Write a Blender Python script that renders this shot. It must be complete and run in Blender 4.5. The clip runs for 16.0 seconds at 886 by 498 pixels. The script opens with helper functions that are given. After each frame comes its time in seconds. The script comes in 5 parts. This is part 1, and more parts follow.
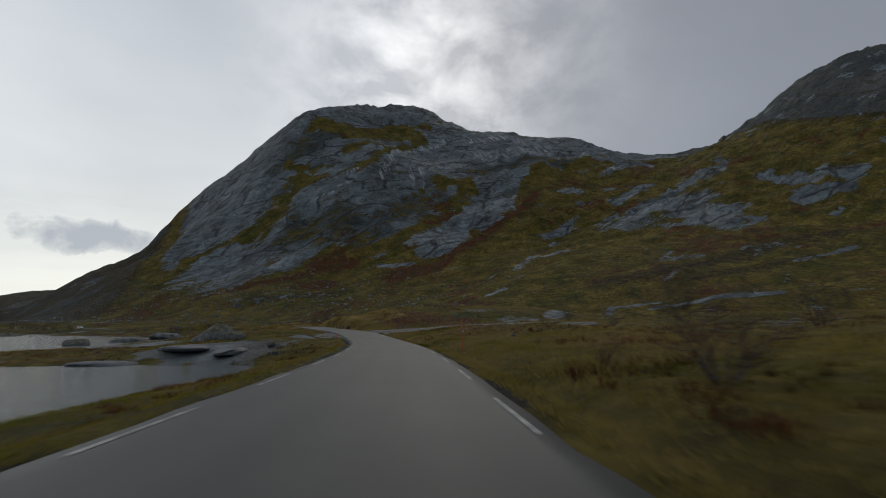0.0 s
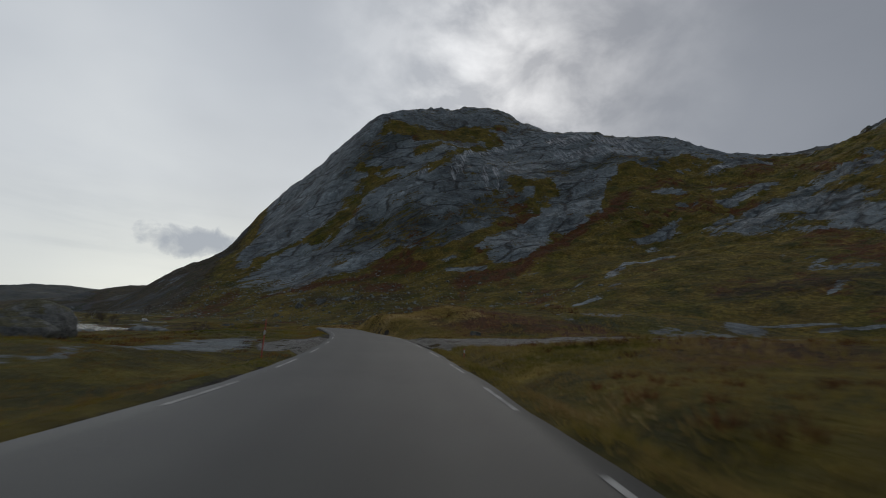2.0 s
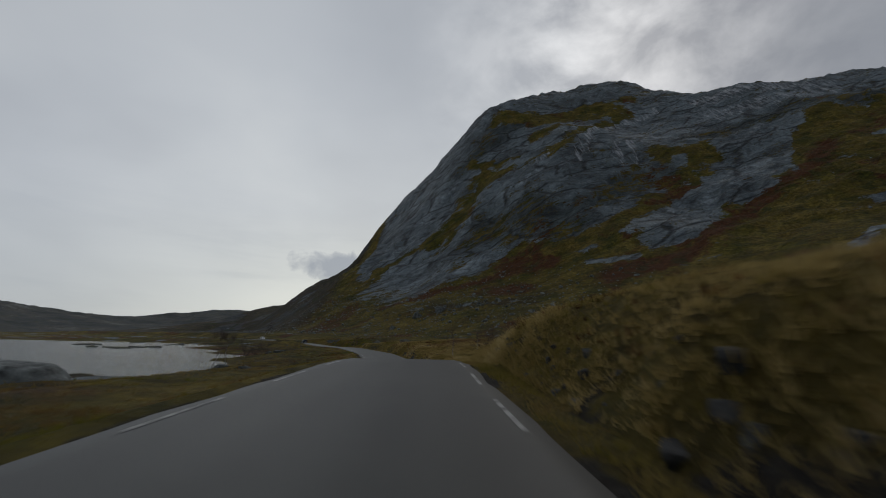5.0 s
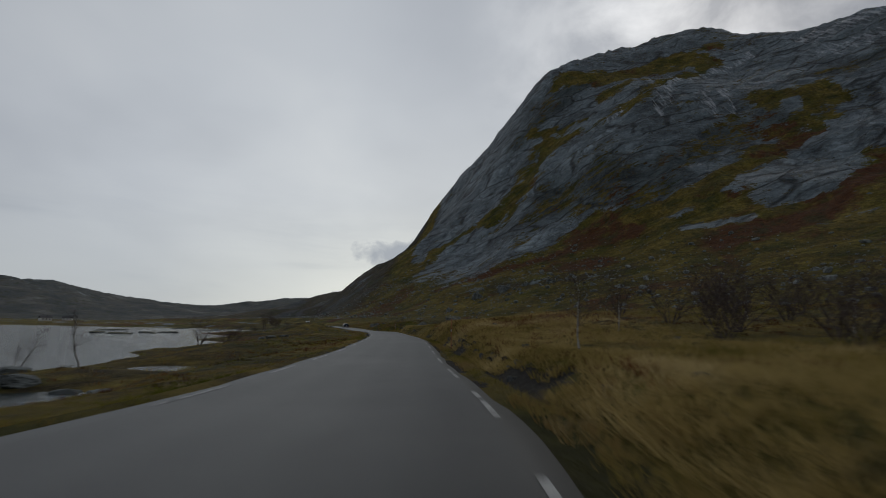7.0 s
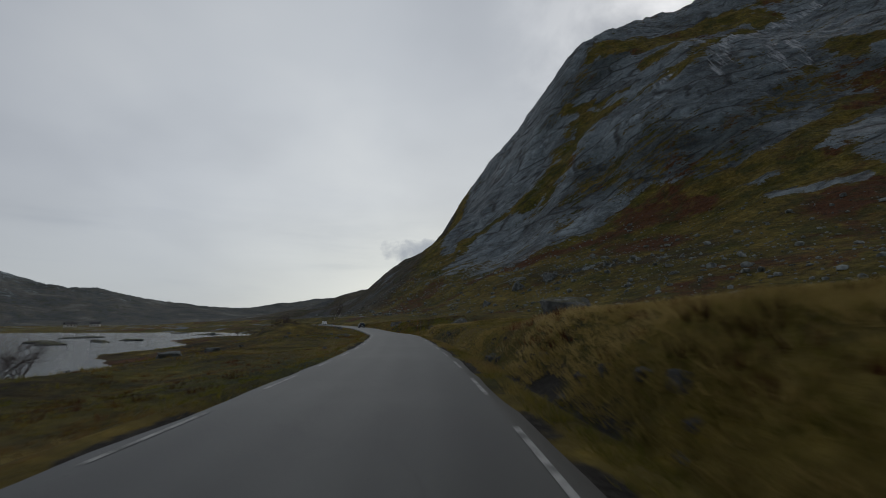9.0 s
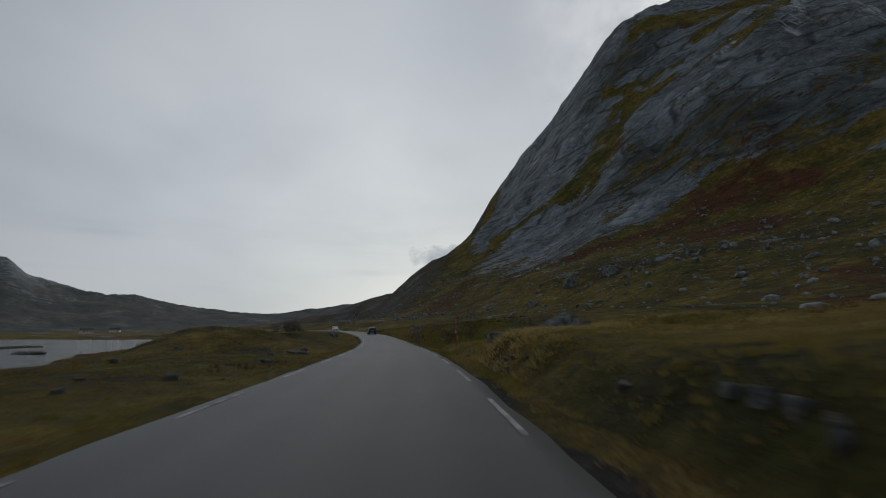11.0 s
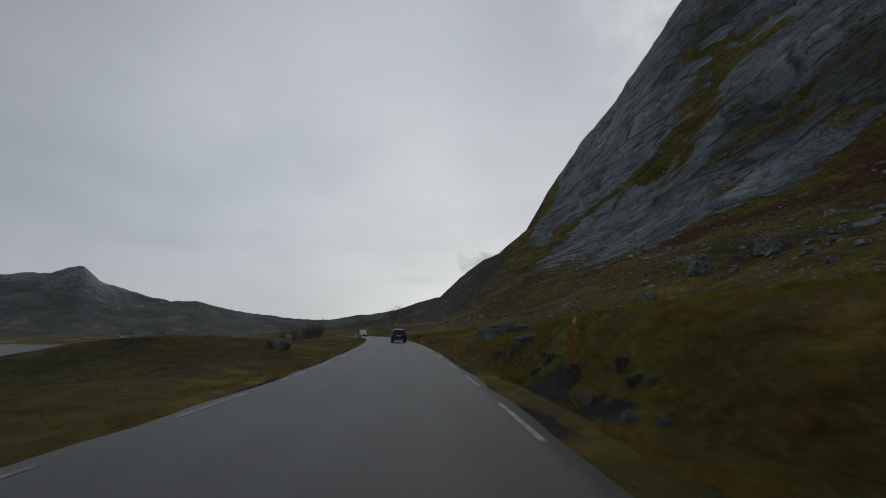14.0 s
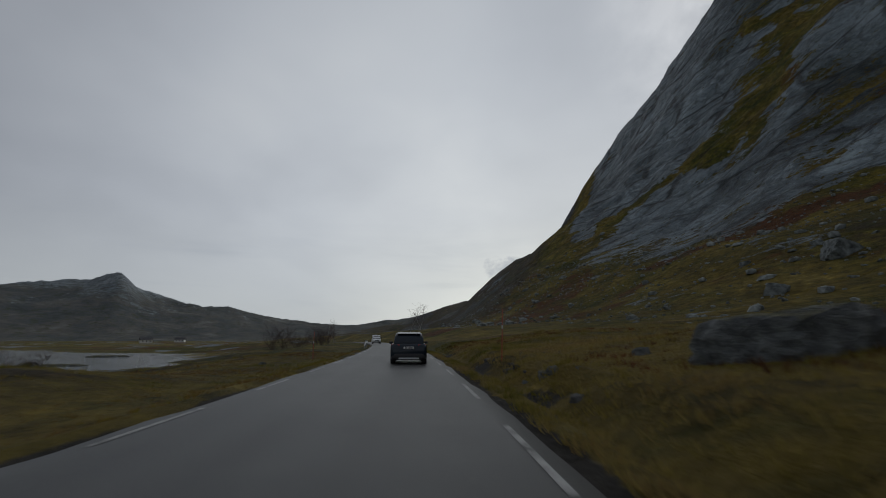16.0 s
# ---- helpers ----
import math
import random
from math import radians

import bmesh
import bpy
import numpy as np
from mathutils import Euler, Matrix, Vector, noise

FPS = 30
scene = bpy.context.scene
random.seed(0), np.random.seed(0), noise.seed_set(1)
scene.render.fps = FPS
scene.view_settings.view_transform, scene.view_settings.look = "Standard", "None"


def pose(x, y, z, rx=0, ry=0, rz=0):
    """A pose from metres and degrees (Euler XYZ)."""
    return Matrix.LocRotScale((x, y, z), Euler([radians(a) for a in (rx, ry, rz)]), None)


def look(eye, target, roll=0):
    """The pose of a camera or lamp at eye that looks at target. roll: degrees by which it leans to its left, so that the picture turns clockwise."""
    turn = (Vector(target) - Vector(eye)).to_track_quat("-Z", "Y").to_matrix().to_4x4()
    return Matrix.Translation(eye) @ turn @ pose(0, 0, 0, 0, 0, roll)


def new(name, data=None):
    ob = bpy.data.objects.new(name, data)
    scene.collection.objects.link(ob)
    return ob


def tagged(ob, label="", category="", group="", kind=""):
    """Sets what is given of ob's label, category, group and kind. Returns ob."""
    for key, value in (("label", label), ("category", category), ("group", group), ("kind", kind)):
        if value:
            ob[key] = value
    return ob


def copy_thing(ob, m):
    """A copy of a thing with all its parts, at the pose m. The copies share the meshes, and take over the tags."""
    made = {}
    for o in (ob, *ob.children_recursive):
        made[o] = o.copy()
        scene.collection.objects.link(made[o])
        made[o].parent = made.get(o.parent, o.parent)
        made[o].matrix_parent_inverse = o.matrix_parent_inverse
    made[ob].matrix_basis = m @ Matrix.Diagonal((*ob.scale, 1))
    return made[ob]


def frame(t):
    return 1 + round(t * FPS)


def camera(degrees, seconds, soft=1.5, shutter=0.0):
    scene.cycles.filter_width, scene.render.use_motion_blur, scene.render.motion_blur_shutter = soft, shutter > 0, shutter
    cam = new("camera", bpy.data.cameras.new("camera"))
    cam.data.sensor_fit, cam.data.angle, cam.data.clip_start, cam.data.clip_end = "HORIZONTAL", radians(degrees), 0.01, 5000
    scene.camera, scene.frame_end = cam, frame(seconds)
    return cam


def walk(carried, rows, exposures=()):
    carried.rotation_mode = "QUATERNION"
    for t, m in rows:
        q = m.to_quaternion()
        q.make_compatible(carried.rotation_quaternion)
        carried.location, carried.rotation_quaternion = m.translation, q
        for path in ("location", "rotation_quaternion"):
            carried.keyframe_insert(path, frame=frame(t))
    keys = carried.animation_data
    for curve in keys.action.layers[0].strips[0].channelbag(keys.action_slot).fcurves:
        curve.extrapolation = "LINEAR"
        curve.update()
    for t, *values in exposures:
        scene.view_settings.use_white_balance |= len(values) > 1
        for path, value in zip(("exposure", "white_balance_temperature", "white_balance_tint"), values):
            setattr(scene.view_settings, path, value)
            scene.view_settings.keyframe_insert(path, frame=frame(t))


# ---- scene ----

cam = camera(93.0, 16.0, soft=1.0, shutter=0.3)
# seconds, eye, heading to the left, pitch up, lean to the left
PATH = [
    (0, 1.71, 1.75, 1.300, 2.79, 10.58, -0.22),
    (0.5, 0.60, 12.35, 1.155, 4.79, 10.52, 0.64),
    (1, -0.87, 22.91, 1.092, 7.12, 11.03, 1.57),
    (1.5, -2.87, 33.10, 1.046, 9.55, 11.31, 2.35),
    (2, -5.16, 42.83, 0.965, 12.60, 11.90, 3.03),
    (2.5, -7.97, 52.23, 1.147, 15.68, 12.86, 2.24),
    (3, -11.13, 61.40, 1.469, 18.28, 12.92, 0.99),
    (3.5, -14.72, 70.37, 1.799, 20.89, 12.99, 1.36),
    (4, -18.78, 79.19, 2.081, 24.31, 12.76, 1.77),
    (4.5, -23.36, 87.91, 2.320, 26.88, 12.51, 1.40),
    (5.3, -31.10, 101.60, 2.720, 30.40, 12.30, 1.25),
    (6.1, -39.20, 115.40, 2.820, 33.70, 11.40, 1.10),
    (7, -48.04, 129.09, 1.642, 37.26, 10.42, 0.91),
    (7.5, -53.95, 136.12, 1.706, 38.01, 10.18, -0.04),
    (8, -60.00, 143.19, 1.769, 39.08, 9.58, -1.39),
    (8.5, -66.05, 149.95, 1.819, 39.77, 9.97, -2.23),
    (9, -72.12, 156.41, 1.876, 41.21, 9.96, -0.56),
    (11.5, -106.93, 189.97, 1.641, 46.29, 10.93, -0.93),
    (12, -113.61, 195.64, 1.582, 47.94, 11.03, -0.64),
    (12.5, -120.25, 201.01, 1.513, 49.53, 10.98, 0.41),
    (13, -126.78, 206.06, 1.430, 50.44, 10.82, 0.59),
    (13.5, -133.10, 210.79, 1.338, 50.82, 11.54, -0.38),
    (14, -139.25, 215.26, 1.292, 51.68, 11.71, -0.28),
    (14.5, -145.46, 219.64, 1.313, 52.62, 12.11, 0.20),
    (15, -151.71, 223.94, 1.411, 53.40, 11.91, -0.61),
    (15.5, -157.98, 228.15, 1.536, 54.10, 12.44, -1.68),
    (16, -164.30, 232.24, 1.657, 55.38, 12.44, -0.11),
]
walk(cam, [(t, pose(x, y, z, 90 + up, 0, yaw) @ pose(0, 0, 0, 0, 0, lean)) for t, x, y, z, yaw, up, lean in PATH],
     [(0.0, 0.24), (1.0, 0.18), (2.0, 0.05), (3.0, -0.05), (4.0, -0.11), (5.0, -0.10), (7.0, -0.03), (9.0, 0.0), (16.0, -0.02)])

# ---- sky and light: high overcast with a bright gap ahead ----
SUN_AZ, SUN_EL = radians(3), radians(35)   # azimuth to the left of +y
world = bpy.data.worlds.new("overcast_sky")
scene.world = world
world.use_nodes = True
wt = world.node_tree
wt.nodes.clear()


def wn(kind, **kw):
    n = wt.nodes.new(kind)
    for k, v in kw.items():
        if k == "operation":
            n.operation = v
        elif k == "blend":
            n.data_type, n.blend_type = "RGBA", v
    return n


def wl(a, b):
    wt.links.new(a, b)


def ramp_of(tree, fac, stops):
    """A colour ramp node fed by fac; stops are (place, (r, g, b))."""
    n = tree.nodes.new("ShaderNodeValToRGB")
    el = n.color_ramp.elements
    while len(el) < len(stops):
        el.new(0.5)
    for e, (p, c) in zip(el, stops):
        e.position = p
        e.color = (*c, 1) if len(c) == 3 else c
    tree.links.new(fac, n.inputs[0])
    return n.outputs[0]


def mixed(tree, fac, a, b, blend="MIX"):
    n = tree.nodes.new("ShaderNodeMix")
    n.data_type, n.blend_type = "RGBA", blend
    for sock, v in ((n.inputs[0], fac), (n.inputs[6], a), (n.inputs[7], b)):
        if hasattr(v, "links"):
            tree.links.new(v, sock)
        elif isinstance(v, (int, float)):
            sock.default_value = v
        else:
            sock.default_value = (*v, 1) if len(v) == 3 else v
    return n.outputs[2]


def math_of(tree, op, a, b=0.0, clamp=False):
    n = tree.nodes.new("ShaderNodeMath")
    n.operation, n.use_clamp = op, clamp
    for sock, v in ((n.inputs[0], a), (n.inputs[1], b)):
        if hasattr(v, "links"):
            tree.links.new(v, sock)
        else:
            sock.default_value = v
    return n.outputs[0]


def noise_of(tree, vec, scale, detail=6.0, rough=0.55, warp=0.0):
    n = tree.nodes.new("ShaderNodeTexNoise")
    n.inputs["Scale"].default_value = scale
    n.inputs["Detail"].default_value = detail
    n.inputs["Roughness"].default_value = rough
    n.inputs["Distortion"].default_value = warp
    if vec is not None:
        tree.links.new(vec, n.inputs["Vector"])
    return n.outputs["Fac"]


geo = wn("ShaderNodeTexCoord")
way = geo.outputs["Generated"]
sky = wt.nodes.new("ShaderNodeTexSky")
sky.sky_type, sky.sun_disc = "NISHITA", False
sky.sun_elevation, sky.sun_rotation = SUN_EL, -SUN_AZ
sep = wn("ShaderNodeSeparateXYZ")
wl(way, sep.inputs[0])
up = math_of(wt, "MAXIMUM", sep.outputs[2], 0.0)
den = math_of(wt, "ADD", up, 0.32)
flat = wn("ShaderNodeCombineXYZ")
wl(math_of(wt, "DIVIDE", sep.outputs[0], den), flat.inputs[0])
wl(math_of(wt, "DIVIDE", sep.outputs[1], den), flat.inputs[1])
broad = noise_of(wt, flat.outputs[0], 0.9, 4.0, 0.5, 0.15)
fine = noise_of(wt, flat.outputs[0], 2.2, 4.0, 0.45, 0.35)
cover = math_of(wt, "ADD", math_of(wt, "MULTIPLY", broad, 0.6), math_of(wt, "MULTIPLY", fine, 0.4))
cloud = mixed(wt, 0.62, (0.420, 0.447, 0.487), ramp_of(wt, cover, [(0.30, (0.300, 0.322, 0.355)), (0.46, (0.378, 0.404, 0.442)), (0.56, (0.432, 0.460, 0.497)), (0.72, (0.515, 0.540, 0.565))]), "MIX")
# the veiled sun brightens the cloud round it
dot = wt.nodes.new("ShaderNodeVectorMath")
dot.operation = "DOT_PRODUCT"
wl(way, dot.inputs[0])
dot.inputs[1].default_value = (-math.sin(SUN_AZ) * math.cos(SUN_EL), math.cos(SUN_AZ) * math.cos(SUN_EL), math.sin(SUN_EL))
near_sun = ramp_of(wt, dot.outputs["Value"], [(0.90, (0, 0, 0)), (0.965, (0.16, 0.16, 0.16)), (0.985, (0.38, 0.38, 0.38)), (1.0, (0.46, 0.46, 0.46))])
tatter = noise_of(wt, flat.outputs[0], 4.6, 7.0, 0.55, 0.25)
glow = mixed(wt, 1.0, near_sun, ramp_of(wt, tatter, [(0.40, (0.0, 0.0, 0.0)), (0.52, (0.5, 0.49, 0.46)), (0.64, (1.0, 0.98, 0.93))]), "MULTIPLY")
lit = mixed(wt, 1.0, cloud, glow, "ADD")
# thinner, paler cloud low over the horizon and towards the open west, heavier over the mountain
west = wt.nodes.new("ShaderNodeVectorMath")
west.operation = "DOT_PRODUCT"
wl(way, west.inputs[0])
west.inputs[1].default_value = (-0.75, 0.63, 0.2)
side = ramp_of(wt, west.outputs["Value"], [(0.0, (0.50, 0.50, 0.515)), (0.5, (0.66, 0.66, 0.675)), (0.74, (0.98, 0.98, 0.985)), (1.0, (1.34, 1.33, 1.30))])
lit = mixed(wt, 1.0, lit, side, "MULTIPLY")
low = ramp_of(wt, sep.outputs[2], [(0.0, (1, 1, 1)), (0.10, (0.60, 0.60, 0.60)), (0.28, (0, 0, 0))])
side_low = ramp_of(wt, west.outputs["Value"], [(0.0, (0.62, 0.62, 0.63)), (0.74, (0.92, 0.92, 0.93)), (1.0, (1.06, 1.06, 1.07))])
haze = mixed(wt, low, lit, mixed(wt, 1.0, (0.475, 0.503, 0.515), side_low, "MULTIPLY"))
gap = wt.nodes.new("ShaderNodeVectorMath")
gap.operation = "DOT_PRODUCT"
wl(way, gap.inputs[0])
gap.inputs[1].default_value = (-0.62, 0.77, 0.12)
open_west = mixed(wt, 1.0, ramp_of(wt, gap.outputs["Value"], [(0.84, (0, 0, 0)), (0.95, (0.14, 0.135, 0.10)), (1.0, (0.32, 0.30, 0.215))]), low, "MULTIPLY")
haze = mixed(wt, 1.0, haze, open_west, "ADD")
warm = mixed(wt, 1.0, ramp_of(wt, gap.outputs["Value"], [(0.80, (0, 0, 0)), (0.93, (0.045, 0.038, 0.018)), (1.0, (0.09, 0.078, 0.04))]),
             ramp_of(wt, sep.outputs[2], [(0.05, (1, 1, 1)), (0.30, (0.75, 0.75, 0.75)), (0.60, (0, 0, 0))]), "MULTIPLY")
haze = mixed(wt, 1.0, haze, warm, "ADD")
bars = wt.nodes.new("ShaderNodeMapping")
bars.inputs["Scale"].default_value = (1.0, 1.0, 8.0)
wl(way, bars.inputs["Vector"])
bar = ramp_of(wt, noise_of(wt, bars.outputs[0], 2.6, 5.0, 0.55, 0.3), [(0.50, (1, 1, 1)), (0.60, (0.97, 0.973, 0.98)), (0.74, (0.88, 0.89, 0.91))])
band = ramp_of(wt, sep.outputs[2], [(0.02, (0, 0, 0)), (0.06, (1, 1, 1)), (0.20, (0.7, 0.7, 0.7)), (0.36, (0, 0, 0))])
haze = mixed(wt, band, haze, mixed(wt, 1.0, haze, bar, "MULTIPLY"))
# one small dark cloud low in the north-west
CLOUD_AZ, CLOUD_Z = radians(44), 0.167
off = wt.nodes.new("ShaderNodeVectorMath")
off.operation = "SUBTRACT"
wl(way, off.inputs[0])
off.inputs[1].default_value = (-math.sin(CLOUD_AZ), math.cos(CLOUD_AZ), CLOUD_Z)


def offset_along(axis, reach):
    n = wt.nodes.new("ShaderNodeVectorMath")
    n.operation = "DOT_PRODUCT"
    wl(off.outputs[0], n.inputs[0])
    n.inputs[1].default_value = axis
    return math_of(wt, "POWER", math_of(wt, "ABSOLUTE", math_of(wt, "MULTIPLY", n.outputs["Value"], 1 / reach)), 2.0)


round_it = math_of(wt, "ADD", offset_along((math.cos(CLOUD_AZ), math.sin(CLOUD_AZ), 0.22), 0.115), math_of(wt, "ADD", offset_along((0, 0, 1), 0.033), offset_along((-math.sin(CLOUD_AZ), math.cos(CLOUD_AZ), 0), 0.3)))
puff = math_of(wt, "ADD", round_it, math_of(wt, "MULTIPLY", math_of(wt, "SUBTRACT", noise_of(wt, way, 19.0, 6.0, 0.6, 0.3), 0.5), 3.4))
haze = mixed(wt, ramp_of(wt, puff, [(0.0, (0.9, 0.9, 0.9)), (0.6, (0.5, 0.5, 0.5)), (1.0, (0, 0, 0))]), haze, (0.35, 0.375, 0.415))
bg = wn("ShaderNodeBackground")
sky_dim = wt.nodes.new("ShaderNodeMix")
sky_dim.data_type, sky_dim.blend_type = "RGBA", "MULTIPLY"
sky_dim.inputs[0].default_value = 1.0
wl(sky.outputs[0], sky_dim.inputs[6])
sky_dim.inputs[7].default_value = (0.1, 0.1, 0.1, 1)
wl(mixed(wt, 0.94, sky_dim.outputs[2], haze), bg.inputs[0])
bg.inputs[1].default_value = 1.0
wo = wn("ShaderNodeOutputWorld")
wl(bg.outputs[0], wo.inputs[0])

sun = new("veiled_sun", bpy.data.lights.new("veiled_sun", "SUN"))
sun.data.energy, sun.data.angle, sun.data.color = 0.5, radians(30), (1.0, 0.96, 0.9)
sun.matrix_world = look((0, 0, 500), (500 * math.sin(SUN_AZ), -500 * math.cos(SUN_AZ), 500 - 500 * math.tan(SUN_EL)))
scene.view_settings.exposure = 0.0

# ---- land: noise, road line, heights ----
def hashed(ix, iy, seed):
    h = (ix * 374761393 + iy * 668265263 + seed * 974634777) & 0xFFFFFFFF
    h = ((h ^ (h >> 13)) * 1274126177) & 0xFFFFFFFF
    return ((h ^ (h >> 16)) & 0xFFFF) / 65535.0


def vnoise(x, y, seed=0):
    """Smooth noise from -1 to 1 on arrays."""
    fx, fy = np.floor(x), np.floor(y)
    ix, iy = fx.astype(np.int64), fy.astype(np.int64)
    u, v = x - fx, y - fy
    u, v = u * u * u * (u * (u * 6 - 15) + 10), v * v * v * (v * (v * 6 - 15) + 10)
    a, b = hashed(ix, iy, seed), hashed(ix + 1, iy, seed)
    c, d = hashed(ix, iy + 1, seed), hashed(ix + 1, iy + 1, seed)
    return 2 * ((a * (1 - u) + b * u) * (1 - v) + (c * (1 - u) + d * u) * v) - 1


def fbm(x, y, size, octaves=4, seed=0, keep=0.5):
    out, amp, total = 0.0, 1.0, 0.0
    for k in range(octaves):
        f = 2.03**k / size
        out = out + amp * vnoise(x * f + 17.3 * k, y * f - 9.1 * k, seed + k)
        total += amp
        amp *= keep
    return out / total


def ridged(x, y, size, octaves=4, seed=0):
    out, amp, total = 0.0, 1.0, 0.0
    for k in range(octaves):
        f = 2.1**k / size
        out = out + amp * (1 - 2 * np.abs(vnoise(x * f + 5.7 * k, y * f + 3.3 * k, seed + k)))
        total += amp
        amp *= 0.5
    return out / total


def smooth(a, b, x):
    t = np.clip((x - a) / (b - a), 0, 1)
    return t * t * (3 - 2 * t)


# road centre: x, y, height of the asphalt
ROAD = [(8.6, -78, 0.3), (6.0, -50, 0.2), (2.9, -20, 0.05), (-0.2, 8.6, -0.09), (-3.3, 29.6, -0.18), (-7.9, 49.3, -0.22), (-14.6, 67.5, 0.34),
        (-18.6, 76.35, 0.66), (-27.83, 93.41, 1.06), (-34.15, 104.0, 1.42), (-40.2, 114.2, 1.62), (-43.6, 119.5, 1.42), (-47.0, 124.3, 0.74), (-53.75, 133.45, 0.31), (-59.8, 140.3, 0.16), (-77.92, 160.55, 0.26),
        (-95.1, 177.5, 0.20), (-113.15, 193.5, 0.29), (-126.6, 204.3, 0.13), (-133.1, 209.2, 0.03), (-151.9, 222.6, 0.06), (-171.0, 234.7, 0.39),
        (-190.0, 245.7, 0.6), (-216.0, 259.6, 0.9), (-250.0, 275.4, 1.2), (-300.0, 293.0, 1.6), (-360.0, 308.0, 1.6),
        (-440.0, 324.0, 1.2), (-560.0, 343.0, 1.0), (-760.0, 372.0, 1.5), (-1300.0, 450.0, 3), (-2400.0, 610.0, 6), (-4200.0, 870.0, 8)]


def catmull(points, step=0.5):
    pts = np.array(points, float)
    seg = np.linalg.norm(np.diff(pts[:, :2], axis=0), axis=1)
    knots = np.r_[0, np.cumsum(seg)]
    tan = np.gradient(pts, knots, axis=0)
    s = np.arange(0, knots[-1], step)
    i = np.clip(np.searchsorted(knots, s, "right") - 1, 0, len(seg) - 1)
    h, u = seg[i][:, None], ((s - knots[i]) / seg[i])[:, None]
    h00, h10, h01, h11 = 2 * u**3 - 3 * u**2 + 1, u**3 - 2 * u**2 + u, -2 * u**3 + 3 * u**2, u**3 - u**2
    return s, h00 * pts[i] + h10 * h * tan[i] + h01 * pts[i + 1] + h11 * h * tan[i + 1]


S_ALL, P_ALL = catmull(ROAD)
S0 = float(S_ALL[np.argmin(np.abs(P_ALL[:, 1] - 1.7) + np.abs(P_ALL[:, 0]))])
S_ALL = S_ALL - S0                      # s = 0 beside the first place of the camera
T_ALL = np.gradient(P_ALL[:, :2], axis=0)
T_ALL /= np.linalg.norm(T_ALL, axis=1)[:, None]
HALF = 3.05                             # half the width of the asphalt
SPREAD = np.array([0.707, 0.707])       # the way in which the sheet goes on, far from the road


def road_at(s):
    """Centre, height and right-hand direction of the road at lengths s."""
    x, y, z = (np.interp(s, S_ALL, P_ALL[:, k]) for k in range(3))
    tx, ty = np.interp(s, S_ALL, T_ALL[:, 0]), np.interp(s, S_ALL, T_ALL[:, 1])
    n = np.hypot(tx, ty)
    return x, y, z, ty / n, -tx / n


def plan(s, d):
    """Place in plan of length s along and d to the right of the road."""
    x, y, _, nx, ny = road_at(s)
    near = np.clip(d, -60, 60)
    return x + near * nx + (d - near) * SPREAD[0], y + near * ny + (d - near) * SPREAD[1]


# heights of the mountain along lines from its foot to its top
MOUNTAIN = {
    "foot": [(-900, 420, -2), (-650, 360, 0), (-480, 330, -1), (-350, 320, 1), (-250, 305, 3), (-150, 290, 7), (-40, 270, 9), (80, 240, 13), (200, 200, 13), (340, 170, 19)],
    "apron": [(-800, 520, 18), (-560, 460, -8), (-420, 420, 15), (-310, 400, 34), (-210, 380, 32), (-120, 375, 36), (-20, 365, 39), (80, 355, 57), (190, 340, 66), (340, 320, 102)],
    "bench": [(-900, 720, 3), (-640, 600, 58), (-500, 540, 72), (-380, 490, 81), (-260, 455, 60), (-150, 450, 80), (-40, 455, 95), (60, 450, 91), (180, 450, 112), (340, 440, 173)],
    "face": [(-700, 740, 47), (-560, 660, 74), (-430, 590, 118), (-330, 550, 144), (-240, 520, 137), (-140, 515, 169), (-50, 525, 148), (60, 540, 162), (180, 560, 181), (340, 560, 232)],
    "brow": [(-820, 900, 17), (-620, 760, 106), (-480, 690, 204), (-310, 610, 241), (-220, 590, 228), (-130, 600, 256), (-40, 600, 232), (80, 640, 245), (200, 660, 260), (360, 680, 267)],
    "top": [(-700, 900, 52), (-540, 800, 195), (-430, 730, 282), (-340, 690, 337), (-260, 665, 363), (-160, 690, 331), (-50, 690, 299), (90, 740, 347), (220, 770, 356), (370, 770, 305)],
    "back": [(-600, 1000, 114), (-400, 880, 350), (-250, 830, 452), (-100, 830, 450), (80, 880, 417), (260, 900, 407)],
    "peak": [(440, 600, 303), (480, 680, 336), (560, 640, 400), (640, 740, 408), (560, 800, 370), (720, 600, 402)],
}
CTRL = np.array([p for row in MOUNTAIN.values() for p in row], float)


def plate(ax, ay):
    d = np.hypot(ax[:, None] - CTRL[None, :, 0], ay[:, None] - CTRL[None, :, 1]) / 300
    return np.where(d > 0, d * d * np.log(np.maximum(d, 1e-9)), 0)


def bend_weights():
    n = len(CTRL)
    a = np.zeros((n + 3, n + 3))
    a[:n, :n] = plate(CTRL[:, 0], CTRL[:, 1]) + 1e-3 * np.eye(n)
    a[:n, n:] = np.c_[np.ones(n), CTRL[:, :2] / 300]
    a[n:, :n] = a[:n, n:].T
    return np.linalg.solve(a, np.r_[CTRL[:, 2], 0, 0, 0])


BEND = bend_weights()


def mountain(x, y):
    out = np.empty(len(x))
    for k in range(0, len(x), 40000):
        ax, ay = x[k:k + 40000], y[k:k + 40000]
        out[k:k + 40000] = plate(ax, ay) @ BEND[:-3] + BEND[-3] + BEND[-2] * ax / 300 + BEND[-1] * ay / 300
    return out


